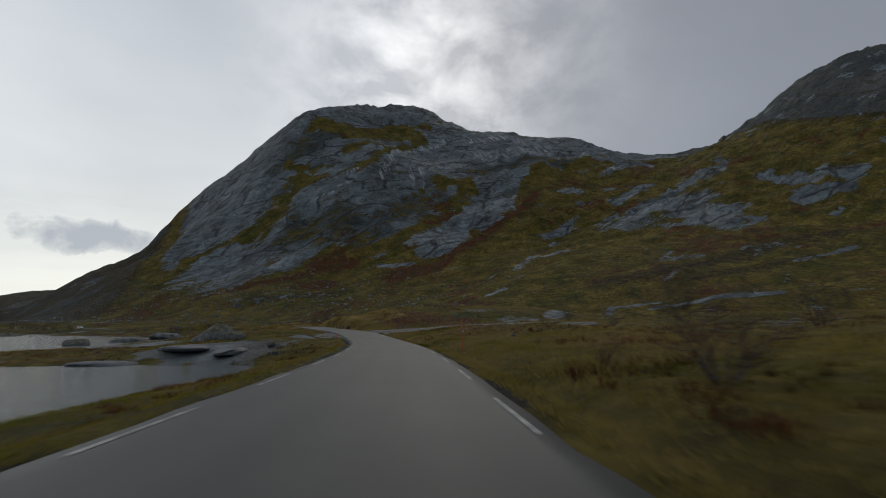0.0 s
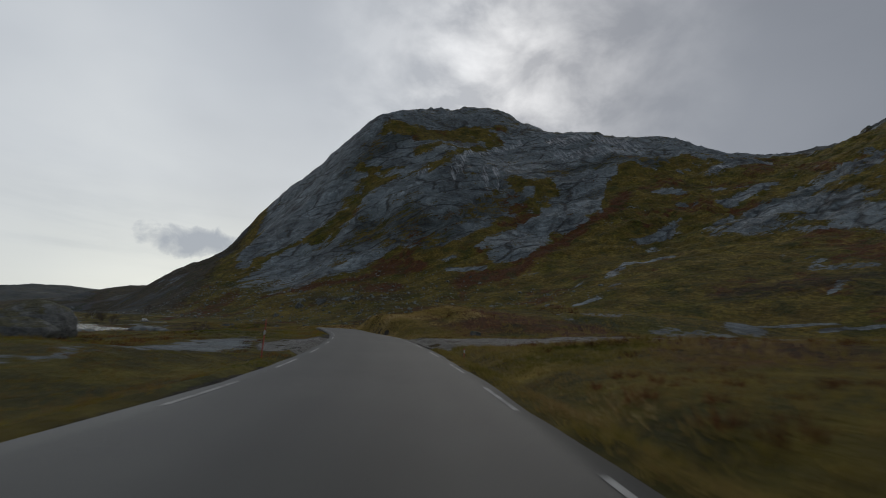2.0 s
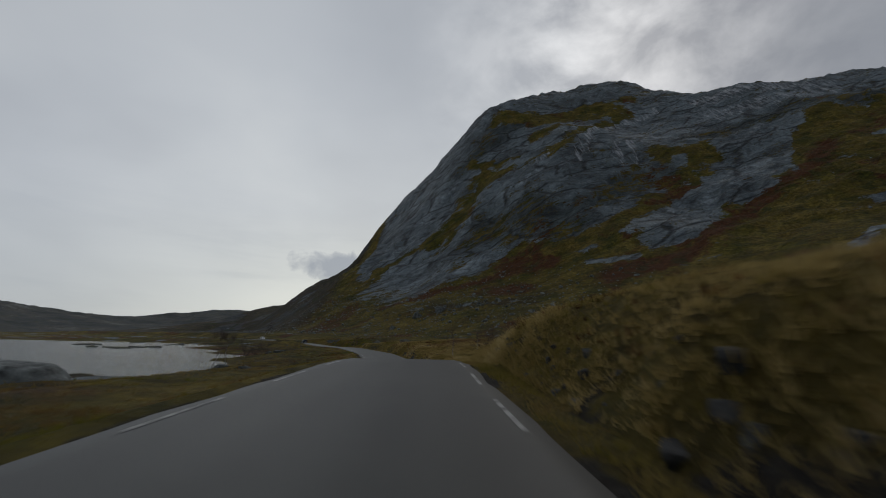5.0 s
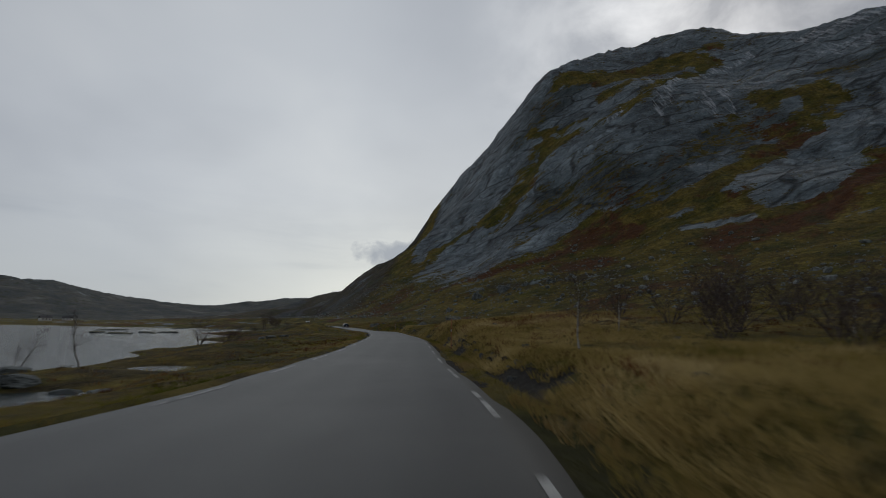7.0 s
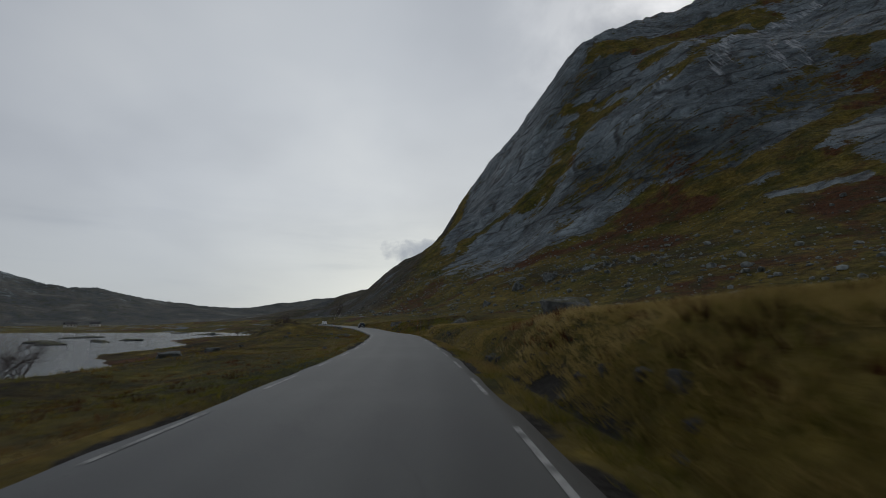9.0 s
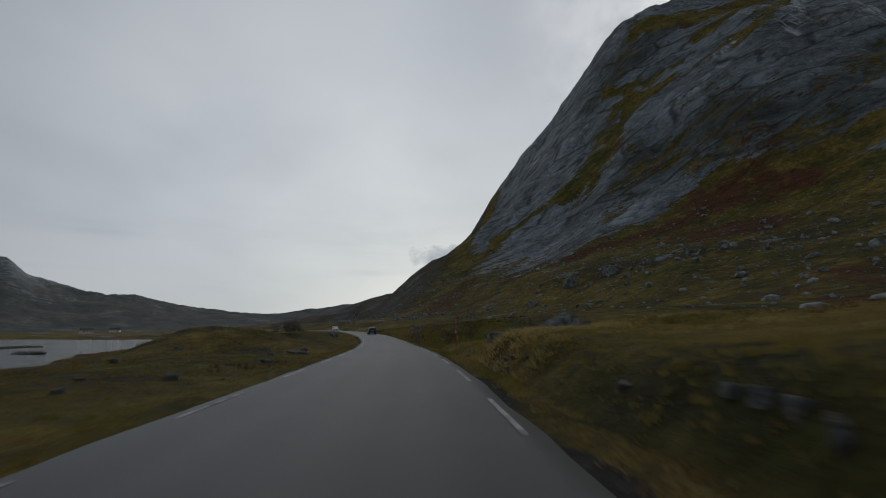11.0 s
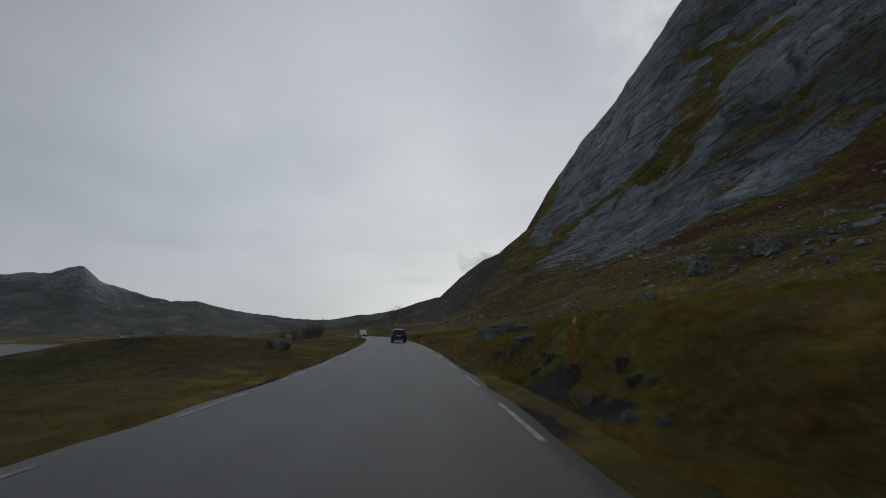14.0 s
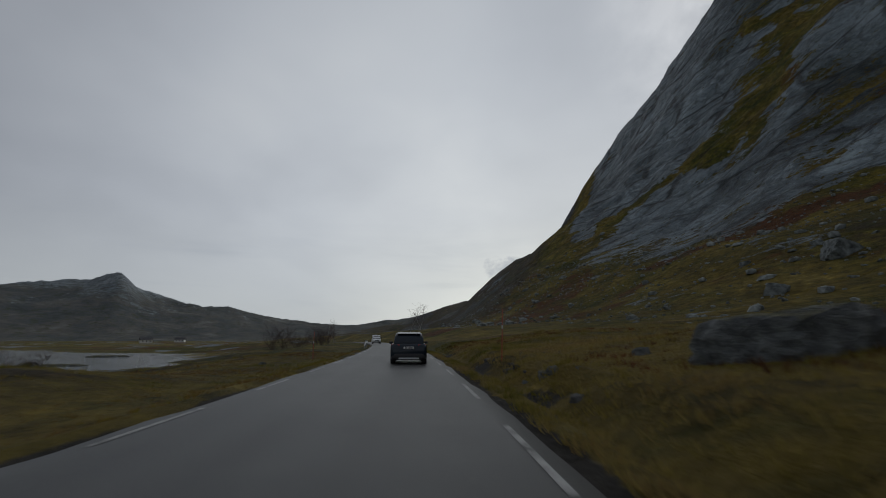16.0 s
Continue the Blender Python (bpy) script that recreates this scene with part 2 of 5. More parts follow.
# swells and dips of the crest: place in plan, reach, height
CREST = [(-165, 830, 70, 11), (-105, 862, 45, 8), (5, 845, 45, -6), (80, 812, 70, -7), (150, 800, 60, -4), (230, 790, 80, -14), (345, 838, 80, -10), (472, 738, 60, -18), (530, 650, 80, -10),
         (-265, 692, 40, -8), (-353, 677, 40, -9), (-468, 682, 60, 6)]

WATER = -1.8
# lake shore on the left: length along the road, distance from it
SHORE = [(-80, -16), (-20, -14), (17, -12), (30, -10), (38, -11), (42, -26), (47, -46), (60, -56), (80, -54), (100, -48), (121, -42), (148, -44), (166, -38), (173, -25), (190, -29), (202, -26),
         (212, -22), (221, -30), (234, -35), (250, -37), (270, -37), (288, -44), (300, -47), (314, -37), (329, -31), (340, -34), (352, -36), (372, -36), (400, -40), (439, -55), (500, -85), (600, -130), (800, -200), (4000, -900)]
# bank on the right: length, height 7 m from the centre, height 20 m from the centre
BANK = [(-80, 0.3, 1.2), (0, 0.2, 0.9), (30, 0.3, 1.0), (48, 0.4, 1.3), (62, 0.3, 1.2), (72, 0.0, 0.5), (86, 0.1, 0.7), (93, 1.0, 2.8), (101, 2.4, 4.2), (108, 2.7, 4.6), (116, 2.6, 4.4), (128, 1.6, 3.0), (140, 0.5, 1.4),
        (158, 0.7, 1.3), (166, 1.2, 1.9), (174, 1.7, 2.6), (190, 2.0, 3.0), (204, 1.2, 2.6), (214, 1.4, 2.6), (224, 1.0, 2.0), (230, 1.3, 2.3), (236, 1.2, 2.1), (240, 0.4, 1.4), (258, 0.4, 1.4), (266, 1.1, 2.2), (272, 2.0, 2.9), (280, 1.8, 2.7), (286, 1.0, 2.3), (292, 0.9, 2.0), (304, 0.5, 1.4),
        (330, 0.7, 1.8), (420, 1.0, 4.0), (600, 1.0, 5.0), (4000, 1.0, 5.0)]

# left of the road: how hollow the land is down to the shore, height of knolls 17 m out
LEFT = [(-80, 1.0, 0), (30, 1.0, 0), (45, 1.6, 0), (70, 1.4, 0.4), (85, 1.5, 0), (104, 1.7, 0.0), (118, 1.8, 0.0), (145, 1.9, 0), (170, 1.9, 0), (190, 1.6, 0.9), (205, 1.5, 0.9), (220, 1.2, 0.8), (236, 0.9, 0.7), (244, 1.0, 0.3), (250, 0.9, 1.2), (255, 0.8, 2.6), (262, 0.8, 2.2), (267, 0.9, 2.2), (273, 1.3, 0.4), (280, 1.4, -0.1), (286, 1.1, 0.5), (291, 0.9, 1.7), (297, 0.9, 1.6),
        (301, 1.2, 0.6), (306, 1.2, 1.4), (311, 1.4, 0.8), (318, 1.6, -0.2), (326, 1.7, -0.2), (340, 1.5, 0.0), (380, 1.3, 0.3), (500, 1.0, 0.6), (4000, 1.0, 0)]


def table(rows, s, k):
    rows = np.array(rows, float)
    return np.interp(s, rows[:, 0], rows[:, k])


# stretches where the road is cut into the bank on the right
CUTS = [(99, 122), (140, 198), (212, 236), (266, 285), (303, 330)]


def cut_at(s):
    return np.maximum.reduce([smooth(a - 5, a, s) * (1 - smooth(b, b + 5, s)) for a, b in CUTS])


def heights(s, d, x, y):
    """Height of the land and how rocky it is."""
    zr = road_at(s)[2]
    a = np.abs(d)
    hum = fbm(x, y, 9, 3, 11) * 0.55 + fbm(x, y, 30, 2, 21) * 0.8
    # right of the road
    near7, at20 = table(BANK, s, 1), table(BANK, s, 2)
    cut = cut_at(s) * smooth(-0.5, 0.2, fbm(x, y, 6, 2, 15))
    rough = 0.35 * fbm(x, y, 1.6, 3, 17) * cut * smooth(4.4, 4.9, d) * (1 - smooth(5.6, 6.6, d))
    rise = rough + np.where(d < 7, near7 * ((1 - cut) * smooth(4.4, 7, d) + cut * (0.85 * smooth(4.4, 6.0, d) + 0.15 * smooth(5.5, 7, d))), np.where(d < 20, near7 + (at20 - near7) * smooth(6.5, 20, d), at20 + 0.07 * (np.maximum(d, 20) - 20)))
    ditch = -0.32 * np.exp(-(((d - 4.6) / 0.6) ** 2))
    right = zr + rise + ditch + hum * smooth(5, 16, d) * 0.8
    mtn = mountain(x, y)
    steep_up = smooth(25, 120, mtn)
    bed = 0.80 * mtn - 0.50 * x + 0.25 * y      # beds rise to the east
    run = 0.80 * x + 0.55 * mtn
    crag = ridged(run / 1.5, bed, 64, 5, 41) * 6.0 + ridged(run / 1.5, bed, 20, 3, 45) * 1.2 + ridged(x, y, 150, 3, 61) * 9 + fbm(x, y, 12, 3, 71) * 1.6
    leaf = bed / 26 + 1.1 * fbm(run, bed, 70, 3, 47)       # sheets of rock that peel off in ledges
    crag = crag + 2.6 * (leaf - np.floor(leaf)) ** 2.5 * smooth(-0.5, 0.3, fbm(x, y, 60, 2, 49))
    leaf = bed / 9 + 1.3 * fbm(run, bed, 30, 3, 53)
    crag = crag + 0.7 * (leaf - np.floor(leaf)) ** 2
    crag = crag + 3.2 * ridged(x + 0.4 * mtn, y - 0.5 * mtn, 34, 4, 57) + 1.5 * ridged(x, y + mtn, 11, 3, 59)
    for cx, cy, reach, lift in CREST:
        mtn = mtn + lift * np.exp(-((x - cx) ** 2 + (y - cy) ** 2) / reach ** 2)
    mtn = mtn + 7 * np.maximum(ridged(x, y, 34, 3, 67), -0.2) * np.exp(-(((x + 165) / 110) ** 2) - (((y - 835) / 70) ** 2))
    mtn = mtn + crag * (0.10 + 0.90 * steep_up) + fbm(x, y, 35, 4, 81) * 2.5
    mtn = np.where(y < 250, np.minimum(mtn, 60), mtn)
    w = smooth(35, 120, d)
    right = right * (1 - w) + np.maximum(mtn, 1.6 + 0.012 * d + hum) * w
    # left of the road
    shore = table(SHORE, s, 1) + fbm(x, y, 14, 3, 31) * 4 * smooth(9, 30, a)
    span = np.maximum(-shore - 4.0, 1)
    f = np.clip((d - shore) / span, -40, 1)
    bow = table(LEFT, s, 1)
    land = WATER + (zr + 0.1 - WATER) * np.clip(f, 0, 1) ** bow + table(LEFT, s, 2) * np.exp(-(((d + 17) / 7) ** 2)) * (f > 0)
    land = land - 2.2 * np.exp(-(((s - 153) / 7) ** 2) - (((d + 15) / 4.5) ** 2))
    under = WATER + np.maximum(f * span * 0.18, -6)
    left = np.where(f > 0, land, under)
    left = left + hum * smooth(5, 14, a) * np.where(f > 0, np.clip(f * span / 6, 0.1, 1.2), 0.5) - 0.35 * smooth(3.2, 5.0, a) * (1 - smooth(5, 9, a))
    # far shore and plain beyond the lake
    far = -x - 400 - 0.25 * (200 - y) + fbm(x, y, 120, 4, 91) * 60
    plain = WATER + np.clip(far * 0.01, -3, 5) + fbm(x, y, 60, 3, 95) * 0.6
    left = np.where((far > -200) & (d < -60), np.maximum(left, plain), left)
    # hills beyond the plain, ringed about the water
    rx, ry = x + 164, y - 232
    rad, az = np.hypot(rx, ry), np.degrees(np.arctan2(-rx, ry))
    crest = np.interp(az, [20, 50, 58, 64, 68, 72, 76, 80, 84, 88, 91, 93.3, 96, 100, 110, 130, 160, 180], [80, 114, 110, 82, 70, 74, 90, 119, 146, 167, 196, 246, 208, 184, 190, 176, 150, 100])
    hills = crest * np.exp(-np.abs((rad - 2100) / 620) ** 2.2) * (1 + 0.16 * ridged(x, y, 320, 5, 101)) + 14 * fbm(x, y, 120, 3, 105) * smooth(1300, 1900, rad)
    hills = hills * smooth(1000, 1500, rad)
    left = np.where(rad > 1000, np.maximum(left, hills), left)
    right = right * (1 - smooth(900, 1300, s)) + smooth(900, 1300, s) * np.maximum(hills, 4)
    z = np.where(d >= 0, right, left)
    base = zr - 0.22
    base = np.where(s < 950, base, z)
    return np.where(a < 3.6, np.minimum(z, base), z * smooth(3.3, 4.4, a) + base * (1 - smooth(3.3, 4.4, a)))


def steps(*runs):
    """Values from run to run: (start, end, first step, last step)."""
    out = []
    for a, b, s0, s1 in runs:
        v = a
        while v < b:
            out.append(v)
            v += s0 + (s1 - s0) * (v - a) / (b - a)
    return out + [runs[-1][1]]


along = np.array(steps((-62, 345, 1.25, 1.25), (345, 800, 2.0, 2.6), (800, 1300, 6, 14), (1300, 3600, 22, 60)))
rightward = steps((3.4, 14, 0.55, 0.7), (14, 60, 0.8, 1.6), (60, 640, 2.2, 3.0), (640, 900, 5, 12), (900, 1500, 30, 80))
leftward = steps((3.4, 14, 0.55, 0.7), (14, 90, 0.8, 1.6), (90, 420, 2.5, 6), (420, 3200, 14, 45))
across = np.array([-v for v in leftward[::-1]] + [0.0] + rightward)
SS, DD = np.meshgrid(along, across, indexing="ij")
sf, df = SS.ravel(), DD.ravel()
gx, gy = plan(sf, df)
gz = heights(sf, df, gx, gy)


def ground_z(s, d):
    s, d = np.atleast_1d(np.float64(s)), np.atleast_1d(np.float64(d))
    x, y = plan(s, d)
    return x, y, heights(s, d, x, y)


def sheet(name, xs, ys, zs, rows, cols, material, kind="structure"):
    """A smooth mesh over a grid of rows by cols points."""
    me = bpy.data.meshes.new(name)
    idx = np.arange(rows * cols).reshape(rows, cols)
    quads = np.stack([idx[:-1, :-1], idx[1:, :-1], idx[1:, 1:], idx[:-1, 1:]], -1).reshape(-1, 4)
    # columns run to the right, rows ahead: reverse for an upward normal
    quads = quads[:, ::-1]
    me.vertices.add(rows * cols)
    me.vertices.foreach_set("co", np.stack([xs, ys, zs], -1).astype(np.float32).ravel())
    me.loops.add(quads.size)
    me.loops.foreach_set("vertex_index", quads.astype(np.int32).ravel())
    me.polygons.add(len(quads))
    me.polygons.foreach_set("loop_start", np.arange(0, quads.size, 4, dtype=np.int32))
    me.polygons.foreach_set("loop_total", np.full(len(quads), 4, dtype=np.int32))
    me.polygons.foreach_set("use_smooth", np.ones(len(quads), dtype=bool))
    me.update(calc_edges=True)
    me.materials.append(material)
    return new(name, me)

# ---- materials ----
def material(name):
    m = bpy.data.materials.new(name)
    m.use_nodes = True
    t = m.node_tree
    return m, t, t.nodes["Principled BSDF"]


def object_space(t):
    return t.nodes.new("ShaderNodeTexCoord").outputs["Object"]


def stretched(t, vec, scale, turn=(0, 0, 0)):
    n = t.nodes.new("ShaderNodeMapping")
    n.inputs["Scale"].default_value = scale
    n.inputs["Rotation"].default_value = [radians(a) for a in turn]
    t.links.new(vec, n.inputs["Vector"])
    return n.outputs[0]


def bumped(t, bsdf, height, strength=0.5, distance=0.05):
    n = t.nodes.new("ShaderNodeBump")
    n.inputs["Strength"].default_value = strength
    n.inputs["Distance"].default_value = distance
    t.links.new(height, n.inputs["Height"])
    t.links.new(n.outputs[0], bsdf.inputs["Normal"])
    return n


def simple(name, colour, rough=0.6, metal=0.0, grain=0.12, size=20.0):
    """A painted or plain surface with slight uneven tone."""
    m, t, b = material(name)
    f = noise_of(t, object_space(t), size, 4)
    dark = tuple(c * (1 - grain * 1.6) for c in colour)
    pale = tuple(min(1, c * (1 + grain)) for c in colour)
    t.links.new(ramp_of(t, f, [(0.3, dark), (0.7, pale)]), b.inputs["Base Color"])
    b.inputs["Roughness"].default_value = rough
    b.inputs["Metallic"].default_value = metal
    return m


def ground_material():
    m, t, b = material("moor_and_rock")
    co = object_space(t)
    at = t.nodes.new("ShaderNodeAttribute")
    at.attribute_name = "cover"
    sep = t.nodes.new("ShaderNodeSeparateColor")
    t.links.new(at.outputs["Color"], sep.inputs[0])
    rock, rust, gravel = sep.outputs[0], sep.outputs[1], sep.outputs[2]
    green = at.outputs["Alpha"]
    big = noise_of(t, co, 0.05, 5, 0.6, 0.4)
    mid = math_of(t, "ADD", math_of(t, "MULTIPLY", noise_of(t, co, 0.07, 5, 0.6, 0.4), 0.5), math_of(t, "MULTIPLY", noise_of(t, co, 0.5, 6, 0.68, 0.3), 0.5))
    fine = noise_of(t, co, 3.0, 5, 0.6)
    tuft = noise_of(t, stretched(t, co, (1, 1, 0.4)), 9.0, 3, 0.6)
    # dry grass, moss and sedge
    straw = ramp_of(t, mid, [(0.30, (0.036, 0.023, 0.004)), (0.43, (0.108, 0.077, 0.013)), (0.55, (0.190, 0.140, 0.027)), (0.68, (0.33, 0.25, 0.066))])
    moss = ramp_of(t, mid, [(0.3, (0.014, 0.017, 0.003)), (0.5, (0.075, 0.074, 0.006)), (0.68, (0.21, 0.175, 0.014))])
    sel = math_of(t, "ADD", math_of(t, "MULTIPLY", math_of(t, "SUBTRACT", big, 0.43), 3.0), green, True)
    grass = mixed(t, sel, straw, moss)
    heath = ramp_of(t, fine, [(0.3, (0.028, 0.010, 0.006)), (0.55, (0.115, 0.038, 0.014)), (0.75, (0.20, 0.072, 0.024))])
    patchy = noise_of(t, co, 0.13, 6, 0.65, 0.6)
    rsel = ramp_of(t, math_of(t, "ADD", rust, math_of(t, "MULTIPLY", math_of(t, "SUBTRACT", patchy, 0.56), 2.4)), [(0.15, (0, 0, 0)), (0.6, (0.9, 0.9, 0.9))])
    grass = mixed(t, rsel, grass, heath)
    # leafless scrubby growth and crowberry, dark brown; far off, distance haze painted as blue-grey
    sc = t.nodes.new("ShaderNodeAttribute")
    sc.attribute_name = "scrub_haze"
    brown = ramp_of(t, fine, [(0.3, (0.020, 0.014, 0.007)), (0.55, (0.050, 0.036, 0.018)), (0.75, (0.09, 0.068, 0.034))])
    # blue-grey ramp: the haze over distant slopes, put into the colour
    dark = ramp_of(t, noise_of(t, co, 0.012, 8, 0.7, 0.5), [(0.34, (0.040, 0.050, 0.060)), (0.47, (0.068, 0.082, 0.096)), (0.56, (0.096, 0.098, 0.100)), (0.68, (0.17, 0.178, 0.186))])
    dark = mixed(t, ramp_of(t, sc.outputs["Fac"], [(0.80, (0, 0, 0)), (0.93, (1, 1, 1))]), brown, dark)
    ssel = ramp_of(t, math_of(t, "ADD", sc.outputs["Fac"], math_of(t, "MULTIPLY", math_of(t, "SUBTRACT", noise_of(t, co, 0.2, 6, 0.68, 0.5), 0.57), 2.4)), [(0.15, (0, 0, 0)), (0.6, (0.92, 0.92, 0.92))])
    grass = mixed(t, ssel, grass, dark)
    # dark green crowberry and dwarf shrub in drifts on the slope
    green_sel = ramp_of(t, noise_of(t, co, 0.075, 8, 0.72, 0.5), [(0.52, (0, 0, 0)), (0.60, (0.62, 0.62, 0.62))])
    grass = mixed(t, green_sel, grass, ramp_of(t, fine, [(0.3, (0.016, 0.022, 0.006)), (0.55, (0.046, 0.058, 0.016)), (0.75, (0.10, 0.11, 0.036))]))
    # noise makes the grass darker and brighter in patches, a stride and a few strides across
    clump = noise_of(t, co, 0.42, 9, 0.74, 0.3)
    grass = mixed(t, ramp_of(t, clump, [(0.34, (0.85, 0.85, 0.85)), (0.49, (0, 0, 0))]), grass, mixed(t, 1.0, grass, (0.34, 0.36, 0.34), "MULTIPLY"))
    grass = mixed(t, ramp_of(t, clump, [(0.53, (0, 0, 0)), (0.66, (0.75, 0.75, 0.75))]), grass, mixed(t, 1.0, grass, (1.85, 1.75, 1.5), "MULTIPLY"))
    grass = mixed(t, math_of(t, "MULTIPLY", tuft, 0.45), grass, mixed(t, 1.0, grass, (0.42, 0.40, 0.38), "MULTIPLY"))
    # grey gneiss, its beds rising to the east, with lichen and wet white streaks
    xyz = t.nodes.new("ShaderNodeSeparateXYZ")
    t.links.new(co, xyz.inputs[0])
    X, Y, Z = xyz.outputs
    bed = math_of(t, "ADD", math_of(t, "SUBTRACT", math_of(t, "MULTIPLY", Z, 0.8), math_of(t, "MULTIPLY", X, 0.5)), math_of(t, "MULTIPLY", Y, 0.25))
    run = math_of(t, "ADD", math_of(t, "MULTIPLY", X, 0.8), math_of(t, "MULTIPLY", Z, 0.55))

    def bedded(long, high):
        n = t.nodes.new("ShaderNodeCombineXYZ")
        t.links.new(math_of(t, "MULTIPLY", run, 1 / long), n.inputs[0])
        t.links.new(math_of(t, "MULTIPLY", bed, 1 / high), n.inputs[1])
        t.links.new(math_of(t, "MULTIPLY", Y, 1 / long), n.inputs[2])
        return n.outputs[0]

    beds = noise_of(t, bedded(26, 15), 1.0, 11, 0.66, 0.5)
    crack = noise_of(t, bedded(13, 5.0), 1.0, 9, 0.66, 0.8)
    tone = noise_of(t, co, 0.02, 5, 0.6, 0.8)
    dip = t.nodes.new("ShaderNodeCombineXYZ")
    t.links.new(math_of(t, "ADD", math_of(t, "MULTIPLY", X, 0.30), math_of(t, "MULTIPLY", Z, 0.13)), dip.inputs[0])
    t.links.new(math_of(t, "MULTIPLY", Z, 0.045), dip.inputs[1])
    fall = noise_of(t, dip.outputs[0], 1.0, 5, 0.72, 0.45)
    stone = ramp_of(t, beds, [(0.34, (0.108, 0.122, 0.137)), (0.46, (0.150, 0.170, 0.190)), (0.56, (0.182, 0.205, 0.228)), (0.70, (0.26, 0.285, 0.31))])
    stone = mixed(t, ramp_of(t, tone, [(0.42, (0.95, 0.95, 0.95)), (0.55, (0, 0, 0))]), stone, mixed(t, 1.0, stone, (0.48, 0.49, 0.50), "MULTIPLY"))

    def joints(long, high, wide, strength, cross=0.0):
        """Dark open joints: edges of warped cells lying along the beds."""
        base = bedded(long, high)
        if cross:
            base = stretched(t, base, (1, 1, 1), (0, 0, cross))
        shift = t.nodes.new("ShaderNodeTexNoise")
        shift.inputs["Scale"].default_value = 1.3
        shift.inputs["Detail"].default_value = 5
        t.links.new(base, shift.inputs["Vector"])
        bent = mixed(t, 0.38, base, shift.outputs["Color"], "ADD")
        v = t.nodes.new("ShaderNodeTexVoronoi")
        v.feature = "DISTANCE_TO_EDGE"
        v.inputs["Scale"].default_value = 1.0
        t.links.new(bent, v.inputs["Vector"])
        gap = ramp_of(t, v.outputs["Distance"], [(0.0, (strength,) * 3), (wide * 0.4, (strength * 0.8,) * 3), (wide, (0, 0, 0))])
        here = noise_of(t, base, 0.8, 3, 0.6)
        return mixed(t, 1.0, gap, ramp_of(t, here, [(0.38, (0, 0, 0)), (0.50, (1, 1, 1))]), "MULTIPLY")

    open_joint = joints(60, 24, 0.05, 0.9)
    small_joint = joints(22, 12, 0.06, 0.55, 8)
    # broad rounded buttresses are bedded, the rest is blocky
    slabby = ramp_of(t, math_of(t, "ADD", math_of(t, "MULTIPLY", math_of(t, "ADD", X, 230.0), -0.006), noise_of(t, co, 0.011, 3, 0.5)), [(0.35, (0.25, 0.25, 0.25)), (0.75, (1, 1, 1))])
    # thin partings along the beds and a few across them
    parting = ramp_of(t, noise_of(t, bedded(34, 1.9), 1.0, 5, 0.6, 0.4), [(0.33, (0.9, 0.9, 0.9)), (0.40, (0, 0, 0))])
    fracture = ramp_of(t, noise_of(t, stretched(t, bedded(26, 26), (0.8, 9, 1), (0, 0, 62)), 1.0, 5, 0.6, 0.3), [(0.29, (0.9, 0.9, 0.9)), (0.36, (0, 0, 0))])
    edge_pale = ramp_of(t, noise_of(t, bedded(34, 2.3), 1.0, 5, 0.6, 0.4), [(0.62, (0, 0, 0)), (0.70, (0.6, 0.6, 0.6))])
    grit = noise_of(t, co, 0.55, 8, 0.75)
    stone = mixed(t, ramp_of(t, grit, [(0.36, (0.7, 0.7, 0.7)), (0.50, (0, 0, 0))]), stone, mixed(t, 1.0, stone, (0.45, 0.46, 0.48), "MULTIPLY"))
    stone = mixed(t, ramp_of(t, grit, [(0.54, (0, 0, 0)), (0.66, (0.5, 0.5, 0.5))]), stone, (0.26, 0.275, 0.29))
    stone = mixed(t, mixed(t, 1.0, edge_pale, slabby, "MULTIPLY"), stone, (0.34, 0.37, 0.40))
    stone = mixed(t, mixed(t, 1.0, parting, slabby, "MULTIPLY"), stone, (0.030, 0.034, 0.040))
    # knobs: shade of the bump's hollows painted dark, its crowns painted pale
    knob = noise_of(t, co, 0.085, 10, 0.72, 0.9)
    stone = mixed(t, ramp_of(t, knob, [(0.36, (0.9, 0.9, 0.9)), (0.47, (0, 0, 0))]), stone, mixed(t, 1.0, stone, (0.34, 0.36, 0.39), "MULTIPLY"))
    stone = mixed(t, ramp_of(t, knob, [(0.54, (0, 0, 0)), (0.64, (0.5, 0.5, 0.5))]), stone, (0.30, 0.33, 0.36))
    # dark seeps down the face
    seep = ramp_of(t, noise_of(t, stretched(t, co, (0.11, 0.03, 0.012)), 1.0, 6, 0.65, 0.3), [(0.56, (0, 0, 0)), (0.66, (0.7, 0.7, 0.7))])
    stone = mixed(t, seep, stone, mixed(t, 1.0, stone, (0.40, 0.42, 0.45), "MULTIPLY"))
    stone = mixed(t, fracture, stone, (0.022, 0.024, 0.027))
    stone = mixed(t, small_joint, stone, (0.018, 0.019, 0.021))
    stone = mixed(t, open_joint, stone, (0.011, 0.0115, 0.013))
    stone = mixed(t, ramp_of(t, crack, [(0.27, (0.5, 0.5, 0.5)), (0.34, (0, 0, 0))]), stone, (0.030, 0.033, 0.036))
    stone = mixed(t, 1.0, stone, (0.93, 1.03, 1.02), "MULTIPLY")
    # smooth slabs and west-lit rock painted paler, shade under overhangs painted dark
    fc = t.nodes.new("ShaderNodeAttribute")
    fc.attribute_name = "face_tone"
    toned = math_of(t, "ADD", fc.outputs["Fac"], math_of(t, "MULTIPLY", math_of(t, "SUBTRACT", clump, 0.5), 1.6))
